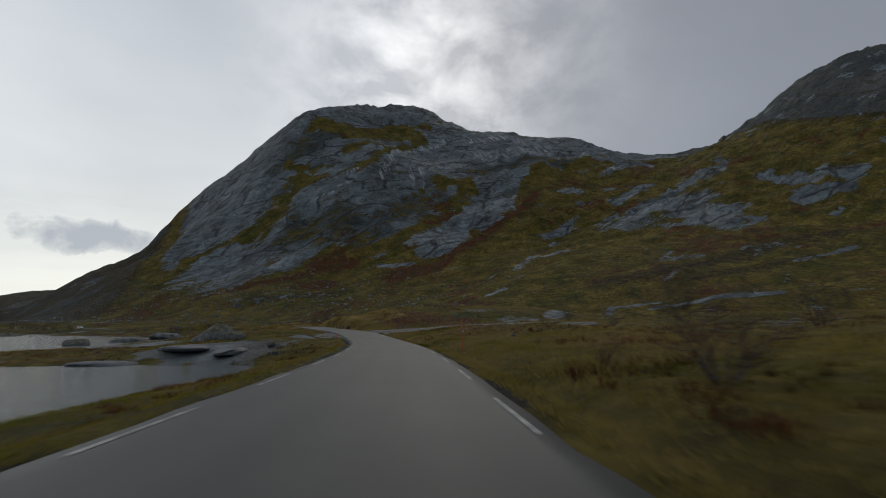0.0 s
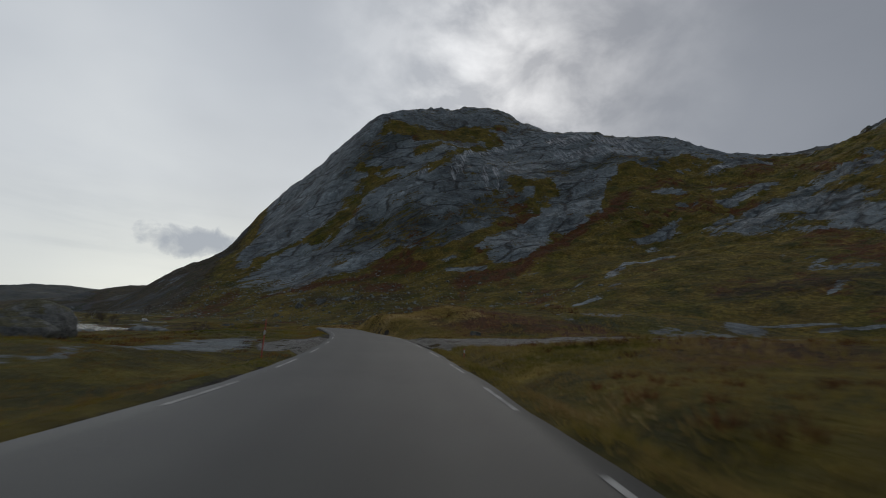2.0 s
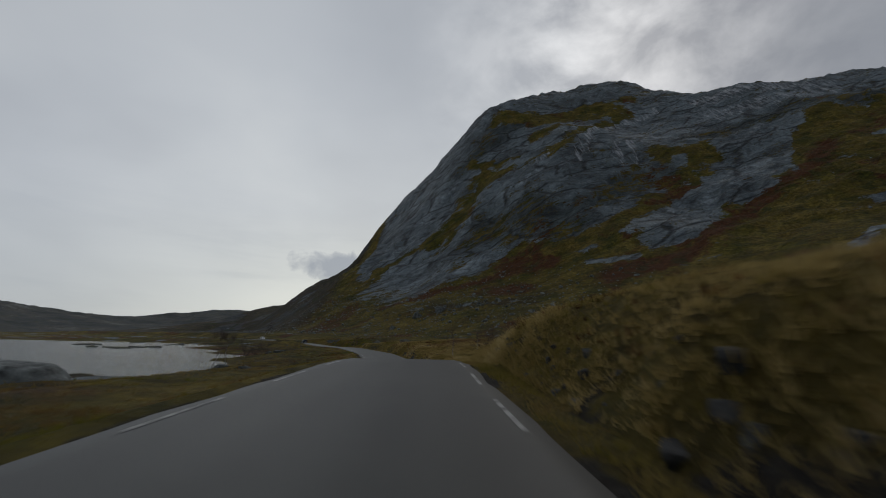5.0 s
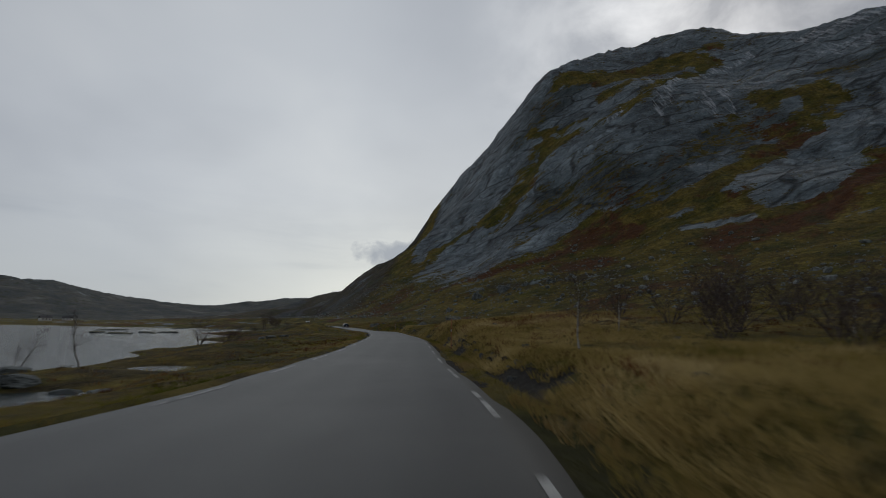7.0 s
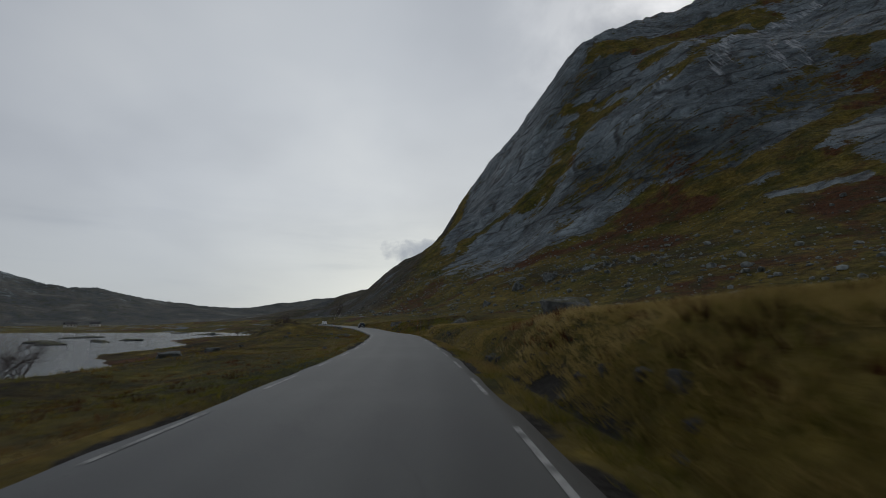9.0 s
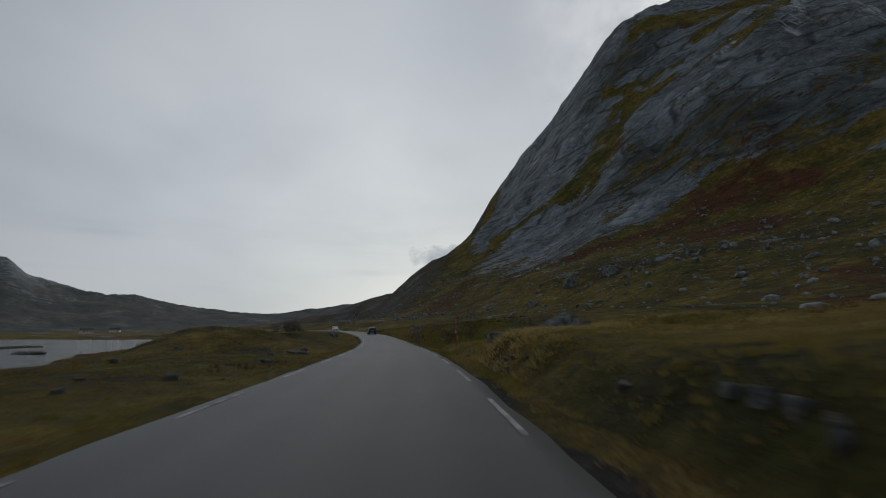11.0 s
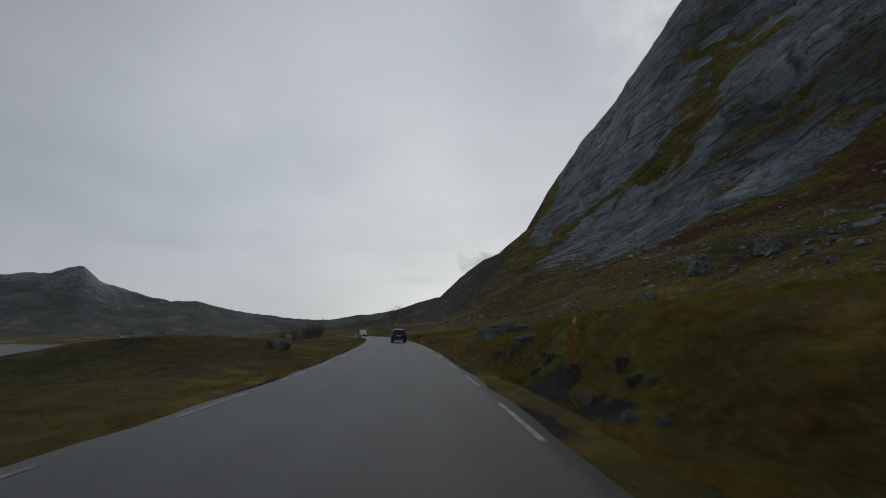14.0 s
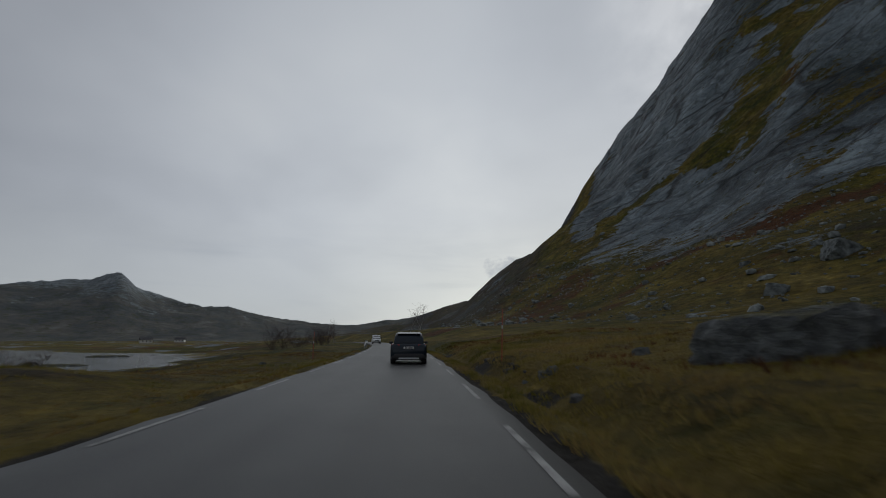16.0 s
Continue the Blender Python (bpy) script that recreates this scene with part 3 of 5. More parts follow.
    stone = mixed(t, ramp_of(t, toned, [(0.2, (0, 0, 0)), (0.8, (0.8, 0.8, 0.8))]), stone, mixed(t, 1.0, stone, (1.55, 1.52, 1.50), "MULTIPLY"))
    stone = mixed(t, ramp_of(t, math_of(t, "MULTIPLY", toned, -1.0), [(0.1, (0, 0, 0)), (0.7, (0.9, 0.9, 0.9))]), stone, mixed(t, 1.0, stone, (0.35, 0.39, 0.37), "MULTIPLY"))
    lichen = ramp_of(t, noise_of(t, co, 0.35, 6, 0.7), [(0.52, (0, 0, 0)), (0.66, (0.5, 0.5, 0.5))])
    stone = mixed(t, lichen, stone, (0.075, 0.08, 0.05))
    st = t.nodes.new("ShaderNodeAttribute")
    st.attribute_name = "streak_sunlit"
    white = ramp_of(t, math_of(t, "ADD", fall, math_of(t, "MULTIPLY", math_of(t, "SUBTRACT", st.outputs["Fac"], 1.0), 0.34)), [(0.47, (0, 0, 0)), (0.60, (0.6, 0.6, 0.6))])
    stone = mixed(t, white, stone, (0.60, 0.62, 0.65))
    # turf creeps over the rock with a ragged edge
    shelf = noise_of(t, bedded(46, 9.0), 1.0, 9, 0.70, 0.7)
    creep = math_of(t, "MULTIPLY", math_of(t, "SUBTRACT", crack, 0.5), 1.5)
    for field, mean, weight in ((mid, 0.5, 1.0), (shelf, 0.47, 1.7), (clump, 0.5, 1.6)):
        creep = math_of(t, "ADD", creep, math_of(t, "MULTIPLY", math_of(t, "SUBTRACT", field, mean), weight))
    creep = math_of(t, "ADD", creep, math_of(t, "MULTIPLY", math_of(t, "MINIMUM", fc.outputs["Fac"], 0.0), 0.22))
    edge = math_of(t, "ADD", rock, math_of(t, "MULTIPLY", creep, ramp_of(t, rock, [(0.0, (0.25, 0.25, 0.25)), (0.35, (1, 1, 1))])))
    bare = ramp_of(t, edge, [(0.45, (0, 0, 0)), (0.53, (1, 1, 1))])
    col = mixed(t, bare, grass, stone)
    pebble = ramp_of(t, noise_of(t, co, 4.0, 7, 0.75), [(0.3, (0.012, 0.0105, 0.008)), (0.55, (0.038, 0.034, 0.028)), (0.75, (0.12, 0.11, 0.095))])
    gsel = ramp_of(t, math_of(t, "ADD", gravel, math_of(t, "MULTIPLY", math_of(t, "SUBTRACT", fine, 0.5), 0.6)), [(0.42, (0, 0, 0)), (0.58, (1, 1, 1))])
    col = mixed(t, gsel, col, pebble)
    # driven gravel: paler, with puddles standing in it
    lay = t.nodes.new("ShaderNodeAttribute")
    lay.attribute_name = "layby"
    driven = ramp_of(t, lay.outputs["Fac"], [(0.4, (0, 0, 0)), (0.7, (1, 1, 1))])
    pool = mixed(t, 1.0, driven, ramp_of(t, noise_of(t, co, 0.45, 4, 0.55, 0.6), [(0.60, (0, 0, 0)), (0.63, (1, 1, 1))]), "MULTIPLY")
    col = mixed(t, driven, col, ramp_of(t, noise_of(t, co, 1.1, 8, 0.75), [(0.30, (0.034, 0.031, 0.026)), (0.5, (0.078, 0.073, 0.064)), (0.7, (0.17, 0.165, 0.15))]))
    col = mixed(t, pool, col, (0.03, 0.03, 0.03))
    t.links.new(col, b.inputs["Base Color"])
    dull = ramp_of(t, bare, [(0.0, (0.95, 0.95, 0.95)), (1.0, (0.55, 0.55, 0.55))])
    dull = mixed(t, driven, dull, (0.42, 0.42, 0.42))
    t.links.new(mixed(t, pool, dull, (0.08, 0.08, 0.08)), b.inputs["Roughness"])
    b.inputs["Specular IOR Level"].default_value = 0.25
    relief = math_of(t, "ADD", math_of(t, "MULTIPLY", beds, 1.4), math_of(t, "MULTIPLY", tuft, 0.3))
    relief = math_of(t, "SUBTRACT", relief, math_of(t, "ADD", math_of(t, "MULTIPLY", open_joint, 0.8), math_of(t, "MULTIPLY", small_joint, 0.4)))
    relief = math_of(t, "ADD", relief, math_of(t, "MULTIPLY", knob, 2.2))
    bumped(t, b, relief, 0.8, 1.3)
    return m


def asphalt_material():
    m, t, b = material("worn_asphalt")
    co = object_space(t)
    at = t.nodes.new("ShaderNodeAttribute")
    at.attribute_name = "wheel"
    stone = noise_of(t, co, 60.0, 3, 0.7)
    patch = noise_of(t, stretched(t, co, (1, 1, 1)), 0.35, 5, 0.6)
    base = ramp_of(t, stone, [(0.3, (0.033, 0.035, 0.034)), (0.55, (0.060, 0.063, 0.060)), (0.78, (0.115, 0.118, 0.113))])
    base = mixed(t, ramp_of(t, patch, [(0.35, (0.35, 0.35, 0.35)), (0.65, (0, 0, 0))]), base, (0.046, 0.047, 0.047))
    base = mixed(t, math_of(t, "MULTIPLY", at.outputs["Fac"], 0.6), base, (0.030, 0.031, 0.031))
    # thin cracks that wander, and a pale worn strip between the wheel tracks
    shift = t.nodes.new("ShaderNodeTexNoise")
    shift.inputs["Scale"].default_value = 0.8
    shift.inputs["Detail"].default_value = 6
    t.links.new(co, shift.inputs["Vector"])
    cell = t.nodes.new("ShaderNodeTexVoronoi")
    cell.feature = "DISTANCE_TO_EDGE"
    cell.inputs["Scale"].default_value = 0.22
    t.links.new(mixed(t, 0.9, co, shift.outputs["Color"], "ADD"), cell.inputs["Vector"])
    line = ramp_of(t, cell.outputs["Distance"], [(0.0, (0.5, 0.5, 0.5)), (0.005, (0, 0, 0))])
    line = mixed(t, 1.0, line, ramp_of(t, noise_of(t, co, 0.09, 3), [(0.50, (0, 0, 0)), (0.58, (1, 1, 1))]), "MULTIPLY")
    base = mixed(t, line, base, (0.016, 0.016, 0.016))
    pale = ramp_of(t, noise_of(t, co, 0.16, 5, 0.65), [(0.46, (0, 0, 0)), (0.66, (0.4, 0.4, 0.4))])
    base = mixed(t, pale, base, (0.10, 0.102, 0.097))
    # first stretch darkened in colour for the weaker sky reflection facing the mountain
    dim_part = t.nodes.new("ShaderNodeAttribute")
    dim_part.attribute_name = "dim_sheen"
    base = mixed(t, dim_part.outputs["Fac"], base, mixed(t, 1.0, base, (0.70, 0.70, 0.68), "MULTIPLY"))
    t.links.new(base, b.inputs["Base Color"])
    b.inputs["Roughness"].default_value = 0.52
    b.inputs["Specular IOR Level"].default_value = 0.36
    bumped(t, b, stone, 0.5, 0.012)
    return m


def water_material():
    m, t, b = material("lake_water")
    co = object_space(t)
    b.inputs["Base Color"].default_value = (0.02, 0.036, 0.042, 1)
    b.inputs["Roughness"].default_value = 0.06
    b.inputs["IOR"].default_value = 1.33
    rip = noise_of(t, stretched(t, co, (1, 2.4, 1), (0, 0, 35)), 1.6, 4, 0.6, 0.5)
    swell = noise_of(t, co, 0.12, 3, 0.5)
    bumped(t, b, math_of(t, "ADD", rip, math_of(t, "MULTIPLY", swell, 0.8)), 0.6, 0.2)
    return m


MOOR = ground_material()
ASPHALT = asphalt_material()
LAKE = water_material()


def paint_material():
    m, t, b = material("worn_road_paint")
    co = object_space(t)
    wear = math_of(t, "ADD", math_of(t, "MULTIPLY", noise_of(t, co, 2.2, 5, 0.65), 0.6), math_of(t, "MULTIPLY", noise_of(t, co, 38.0, 3, 0.7), 0.4))
    t.links.new(ramp_of(t, wear, [(0.38, (0.07, 0.072, 0.07)), (0.48, (0.26, 0.26, 0.25)), (0.62, (0.42, 0.42, 0.40))]), b.inputs["Base Color"])
    b.inputs["Roughness"].default_value = 0.75
    return m


PAINT = paint_material()

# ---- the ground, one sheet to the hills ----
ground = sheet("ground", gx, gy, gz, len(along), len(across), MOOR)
tagged(ground, "autumn moor and bare grey rock rising to a steep mountain", "ground", kind="structure")


# lines on the mountain, in plan: foot of the bare rock, grass ramps, wet white streaks
ROCK_FOOT = [(-620, 900), (-540, 800), (-480, 700), (-410, 575), (-340, 450), (-303, 408), (-261, 390), (-225, 399), (-173, 433), (-149, 450), (-115, 439), (-78, 433), (-42, 424), (-13, 418), (11, 471), (38, 490), (68, 517), (80, 574), (110, 631), (179, 640), (213, 690), (280, 720), (380, 760)]
RAMPS = [([(-322, 423), (-321, 477), (-301, 498), (-279, 508), (-246, 504), (-237, 528), (-232, 559), (-210, 561), (-169, 559), (-133, 577), (-103, 646), (-64, 720)], 9.0),
         ([(-253, 505), (-243, 534), (-236, 558)], 20.0), ([(-240, 650), (-201, 662), (-133, 690), (-90, 715)], 15.0), ([(-175, 622), (-140, 640)], 11.0),
         ([(-109, 438), (-80, 445), (-53, 469), (-24, 523), (-2, 552), (14, 586)], 9.0), ([(-26, 579), (14, 580)], 12.0), ([(100, 600), (185, 606)], 14.0), ([(-269, 597), (-192, 579)], 5.0), ([(-94, 440), (-67, 439), (-38, 498), (-13, 519), (9, 545)], 5.0), ([(-183, 653), (-129, 725), (-75, 737)], 9.0), ([(-247, 640), (-191, 677), (-119, 725), (-61, 772)], 7.0)]
STREAKS = [([(28, 733), (99, 723), (150, 712)], 22.0), ([(35, 681), (92, 681), (148, 699)], 20.0), ([(-111, 553), (-102, 637)], 9.0), ([(-67, 553), (-76, 597)], 6.0), ([(-53, 561), (-61, 600)], 5.0), ([(-152, 558), (-135, 582)], 8.0), ([(280, 651), (304, 630)], 10.0), ([(-130, 640), (-109, 649)], 11.0), ([(-90, 650), (-60, 700), (-30, 735)], 9.0), ([(203, 607), (240, 625)], 9.0)]
# cliff bands whose overhang shade is painted dark, then slabs painted pale
SHADED_WALLS = [([(-210, 494), (-170, 488), (-128, 480), (-98, 468)], 16.0), ([(-124, 446), (-97, 448), (-67, 434)], 9.0), ([(-91, 486), (-64, 521), (-31, 548)], 12.0), ([(141, 464), (183, 498), (252, 455)], 8.0), ([(3, 616), (109, 662), (172, 644)], 10.0), ([(-287, 590), (-250, 615), (-214, 643)], 10.0)]
PALE_SLABS = [([(-283, 422), (-236, 448), (-187, 451), (-147, 446)], 12.0), ([(-320, 510), (-310, 556), (-291, 580)], 10.0), ([(-177, 523), (-150, 543)], 8.0), ([(-23, 472), (15, 509), (59, 542)], 9.0), ([(170, 452), (227, 458), (252, 439)], 9.0)]
SLABS = [([(158, 432), (213, 465), (244, 444), (229, 390)], 19.0), ([(296, 487), (250, 480)], 14.0), ([(45, 351), (62, 375), (96, 391)], 4.5), ([(38, 318), (47, 323)], 2.6), ([(93, 448), (132, 480)], 6.0), ([(16, 331), (26, 348)], 2.6), ([(22, 291), (32, 298)], 2.4),
         ([(-79, 408), (-48, 408)], 4.5), ([(203, 607), (274, 637)], 12.0), ([(186, 505), (240, 531)], 8.0), ([(135, 564), (159, 543)], 6.0), ([(216, 690), (260, 642)], 14.0)]
SLABS_EAST = [([(312, 426), (320, 388), (344, 366)], 9.0), ([(296, 366), (324, 357)], 8.0), ([(203, 264), (246, 273)], 3.0)]
MOOR_SLABS = [([(23, 110), (81, 237), (106, 232)], 2.2), ([(98, 226), (130, 228), (162, 223)], 2.2), ([(19, 293), (31, 298)], 2.2)]
SCRUB = [([(97, 276), (170, 288), (221, 299), (263, 297)], 14.0), ([(144, 258), (188, 267), (224, 270)], 7.0), ([(-188, 363), (-147, 351), (-126, 357), (-106, 363)], 13.0), ([(-139, 354), (-108, 348)], 8.0)]
RUST = [([(-238, 385), (-202, 409), (-157, 423), (-111, 426)], 9.0), ([(-53, 387), (-13, 406), (23, 460), (74, 514), (104, 560)], 10.0), ([(-145, 393), (-120, 384)], 8.0)]


def from_line(line, x, y):
    """Distance in plan from a broken line."""
    best = np.full(len(x), 1e9)
    for (ax, ay), (bx, by) in zip(line, line[1:]):
        vx, vy = bx - ax, by - ay
        k = np.clip(((x - ax) * vx + (y - ay) * vy) / (vx * vx + vy * vy), 0, 1)
        best = np.minimum(best, np.hypot(x - ax - k * vx, y - ay - k * vy))
    return best


def covers():
    """How much rock, rust-red heath, gravel, moss and white streaks lie on each point of the ground."""
    zz = gz.reshape(SS.shape)
    xx, yy = gx.reshape(SS.shape), gy.reshape(SS.shape)
    e1 = np.stack([np.gradient(xx, axis=0), np.gradient(yy, axis=0), np.gradient(zz, axis=0)], -1)
    e2 = np.stack([np.gradient(xx, axis=1), np.gradient(yy, axis=1), np.gradient(zz, axis=1)], -1)
    n = np.cross(e1, e2)
    slope = (np.hypot(n[..., 0], n[..., 1]) / np.maximum(np.abs(n[..., 2]), 1e-6)).ravel()
    a = np.abs(df)
    wob = fbm(gx, gy, 30, 4, 161, 0.65) * 26
    foot = np.array(ROCK_FOOT, float)
    above = gy - np.interp(gx, foot[:, 0], foot[:, 1]) + wob
    hill = smooth(20, 60, gz) * (df > 30)
    grain = fbm(gx * 0.8 - gy * 0.3, gy + gx * 0.4, 44, 5, 111, 0.66)
    rock = hill * (0.08 + 0.74 * smooth(-7, 9, above) + 0.10 * smooth(0.6, 1.3, slope) + 0.42 * grain - 0.10 * smooth(-320, -200, gx) - 0.10 * smooth(330, 420, gz))
    jag = fbm(gx, gy, 14, 4, 163, 0.6)
    for line, wide in RAMPS:
        rock = rock - 0.68 * hill * (1 - smooth(0.2, 1.7, from_line(line, gx + wob * 0.4, gy) / wide + 1.1 * jag))
    for line, wide in SLABS + SLABS_EAST:
        rock = rock + 0.80 * hill * (1 - smooth(0.3, 1.7, from_line(line, gx + wob * 0.2, gy) / wide + 0.6 * jag))
    rock = rock + 0.5 * hill * smooth(0.18, 0.45, fbm(gx + 0.4 * gy, gy - 0.3 * gx, 26, 4, 173, 0.6)) * smooth(20, 120, gx) * smooth(0, -20, above)
    for line, wide in MOOR_SLABS:
        rock = rock + 1.0 * (1 - smooth(0.4, 1.6, from_line(line, gx + wob * 0.06, gy) / wide + 0.5 * jag))
    peak = smooth(400, 470, gx) * smooth(220, 260, gz) * hill
    rock = np.where(peak > 0.3, 0.18 + 0.5 * smooth(0.2, 0.6, fbm(gx, gy, 25, 4, 175)), rock)
    # outcrops on the moor
    low = smooth(9, 22, a) * (1 - hill)
    rock = rock + 0.85 * smooth(0.28, 0.5, fbm(gx, gy, 15, 3, 121)) * low * np.where(df < 0, 1.0, 0.45) * (1 - (df > 0) * (sf > 125) * (sf < 300))
    rock = rock + 0.9 * np.exp(-(((sf - 48) / 9) ** 2) - (((df + 16) / 8) ** 2)) + 1.0 * np.exp(-(((sf - 66) / 7) ** 2) - (((df + 8.2) / 2.0) ** 2))
    cut = np.maximum.reduce([np.exp(-(((sf - c) / w) ** 2)) for c, w in ((106, 8), (180, 12), (216, 5), (276, 5), (287, 4))])
    rock = rock + 0.35 * cut * smooth(4.6, 5.0, df) * (1 - smooth(5.6, 6.4, df)) * smooth(-0.3, 0.3, fbm(gx, gy, 2.5, 2, 191))
    rock = np.where(gx < -1100, smooth(8, 30, gz) * (0.12 + 0.25 * smooth(0.25, 0.6, slope) + 0.5 * smooth(120, 220, gz) + 0.3 * fbm(gx, gy, 160, 5, 177, 0.6)), rock)
    rust = smooth(0.05, 0.45, fbm(gx, gy, 32, 4, 131)) * 0.62 * smooth(6, 14, a)
    for line, wide in RUST:
        rust = rust + 0.9 * np.exp(-((from_line(line, gx + wob * 0.5, gy) / wide) ** 2))
    gravel = 1 - smooth(3.15, 3.6, a + 0.5 * fbm(gx, gy, 3, 2, 141))
    track = np.abs(sf - 77 + 0.05 * (df - 5) + fbm(gx, gy, 5, 2, 143)) - np.interp(df, [4, 8, 14, 18, 30], [7.5, 6.2, 4.6, 3.2, 2.6])
    gravel = np.maximum(gravel, (1 - smooth(-0.6, 0.8, track)) * ((df > 0) & (df < 75)))
    soil = cut_at(sf)
    gravel = np.maximum(gravel, soil * smooth(4.2, 4.5, df) * (1 - smooth(4.8, 5.3, df + 1.1 * fbm(gx, gy, 1.6, 3, 145))) * smooth(-0.1, 0.4, fbm(gx, gy, 7, 2, 149)))
    gravel = gravel * (sf < 880)
    lay = np.maximum(((sf > 60) & (sf < 78) & (df < 0)) * (1 - smooth(-0.6, 0.5, -df - np.interp(sf, [60, 64, 70, 75, 78], [3.0, 5.6, 7.0, 5.6, 3.0]) + fbm(gx, gy, 4, 2, 147))), (1 - smooth(-0.6, 0.8, track)) * ((df > 3.4) & (df < 75)))
    gravel = np.maximum(gravel, lay)
    la = ground.data.attributes.new("layby", "FLOAT", "POINT")
    la.data.foreach_set("value", lay.clip(0, 1).astype(np.float32))
    rock = rock * (1 - gravel)
    dank = (df > 0) * smooth(250, 258, sf) * (1 - smooth(284, 292, sf)) * (1 - smooth(14, 30, df))
    moss = 0.55 * fbm(gx, gy, 13, 4, 151) + 0.14 + 0.25 * (df < 0) + 0.6 * dank + 0.3 * np.exp(-((from_line(RAMPS[0][0], gx, gy) / 14) ** 2)) - 0.35 * smooth(0.0, 0.4, fbm(gx, gy, 70, 2, 181))
    # high values on far hills and hump pick the painted haze tone
    scrub_haze = np.maximum(smooth(-900, -1250, gx) * 0.95, 0.84 * smooth(-20, -60, above) * smooth(-290, -350, gx) * (df > 20)) + 0.3 * smooth(0.15, 0.5, fbm(gx, gy, 38, 3, 195)) * smooth(12, 30, a)
    scrub_haze = scrub_haze + 0.42 * (df < 0) * smooth(90, 150, sf) * (1 - smooth(400, 500, sf)) * smooth(4.5, 9, a)
    scrub_haze = np.maximum(scrub_haze, 1.7 * smooth(380, 440, gx) * smooth(190, 240, gz))
    for line, wide in SCRUB:
        scrub_haze = np.maximum(scrub_haze, 0.72 * np.exp(-((from_line(line, gx + wob * 0.6, gy) / wide) ** 2)))
    sb = ground.data.attributes.new("scrub_haze", "FLOAT", "POINT")
    sb.data.foreach_set("value", scrub_haze.clip(0, 2).astype(np.float32))
    data = np.stack([rock, rust, gravel, moss], -1)
    ca = ground.data.attributes.new("cover", "FLOAT_COLOR", "POINT")
    ca.data.foreach_set("color", np.clip(data, 0, 1).astype(np.float32).ravel())
    streak_sunlit = np.zeros(len(gx))
    for line, wide in STREAKS:
        streak_sunlit = np.maximum(streak_sunlit, np.exp(-((from_line(line, gx, gy) / (1.7 * wide)) ** 2)))
    # the far summit is paled as well: sunlight on its rock, painted in
    streak_sunlit = np.maximum(streak_sunlit, 0.75 * (gx < -1100) * smooth(190, 250, gz))
    face = np.zeros(len(gx))
    for line, wide in PALE_SLABS:
        face = np.maximum(face, 1 - smooth(0.3, 1.5, from_line(line, gx + wob * 0.2, gy) / wide + 0.7 * jag))
    for line, wide in SHADED_WALLS:
        face = face - 1.1 * (1 - smooth(0.3, 1.7, from_line(line, gx + wob * 0.3, gy) / wide + 0.8 * jag))
    fa = ground.data.attributes.new("face_tone", "FLOAT", "POINT")
    fa.data.foreach_set("value", face.clip(-1, 1).astype(np.float32))
    sa = ground.data.attributes.new("streak_sunlit", "FLOAT", "POINT")
    sa.data.foreach_set("value", (streak_sunlit * hill + streak_sunlit * (gx < -1100)).clip(0, 1).astype(np.float32))
    return rock, gravel


COVER_ROCK, COVER_GRAVEL = covers()

# ---- road ----
rs = np.array(steps((-62, 420, 1.0, 1.0), (420, 900, 3.0, 6.0)))
rd = np.array([-3.05, -3.0, -2.6, -2.0, -1.4, -0.7, 0.0, 0.7, 1.4, 2.0, 2.6, 3.0, 3.05])
RS, RD = np.meshgrid(rs, rd, indexing="ij")
rx0, ry0 = plan(RS.ravel(), RD.ravel())
ragged = np.where(np.abs(RD.ravel()) > 2.95, 0.08 * vnoise(RS.ravel() / 1.7, RD.ravel(), 5), 0)
rz0 = road_at(RS.ravel())[2] + 0.03 * (1 - np.abs(RD.ravel()) / 3.05) - np.where(np.abs(RD.ravel()) > 3.02, 0.2, 0)
rx0, ry0 = plan(RS.ravel(), RD.ravel() + ragged * np.sign(RD.ravel()))
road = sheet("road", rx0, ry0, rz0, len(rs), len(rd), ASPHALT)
tagged(road, "narrow grey asphalt country road curving to the left", "road", kind="structure")
wheel = np.maximum(np.exp(-(((np.abs(RD.ravel() - 1.4) - 0.75) / 0.3) ** 2)), np.exp(-(((np.abs(RD.ravel() + 1.4) - 0.75) / 0.3) ** 2)))
# where the asphalt colour is lowered to imitate the duller reflection
na = road.data.attributes.new("dim_sheen", "FLOAT", "POINT")
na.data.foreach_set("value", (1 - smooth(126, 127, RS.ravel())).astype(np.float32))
wa = road.data.attributes.new("wheel", "FLOAT", "POINT")
wa.data.foreach_set("value", wheel.astype(np.float32))

# broken white edge lines, known places of dashes and their number between
DASH = [(-49.2, 0), (5.8, 9), (30.4, 4), (49.1, 3), (66.5, 3), (100.8, 6), (144.3, 8), (155.6, 2), (172.2, 3), (236.5, 11), (246.9, 2), (263.3, 3), (279.7, 3), (291.6, 2), (303.1, 2), (420.0, 20)]
starts = []
for (a, _), (b, n) in zip(DASH, DASH[1:]):
    starts += [a + (b - a) * k / n for k in range(n)]
for side in (-2.74, 2.74):
    for s0 in starts:
        if side < 0:
            s0 += float(np.interp(s0, [0, 30, 100, 165, 300], [-0.4, -0.8, -0.6, 1.5, 2.0]))
        ss = np.linspace(s0, s0 + 2.9, 5)
        gs, gd = np.meshgrid(ss, [side - 0.05, side + 0.05], indexing="ij")
        px, py = plan(gs.ravel(), gd.ravel())
        pz = road_at(gs.ravel())[2] + 0.03 * (1 - np.abs(gd.ravel()) / 3.05) + 0.006
        dash = sheet("edge_line", px, py, pz, 5, 2, PAINT)
        dash.parent = road

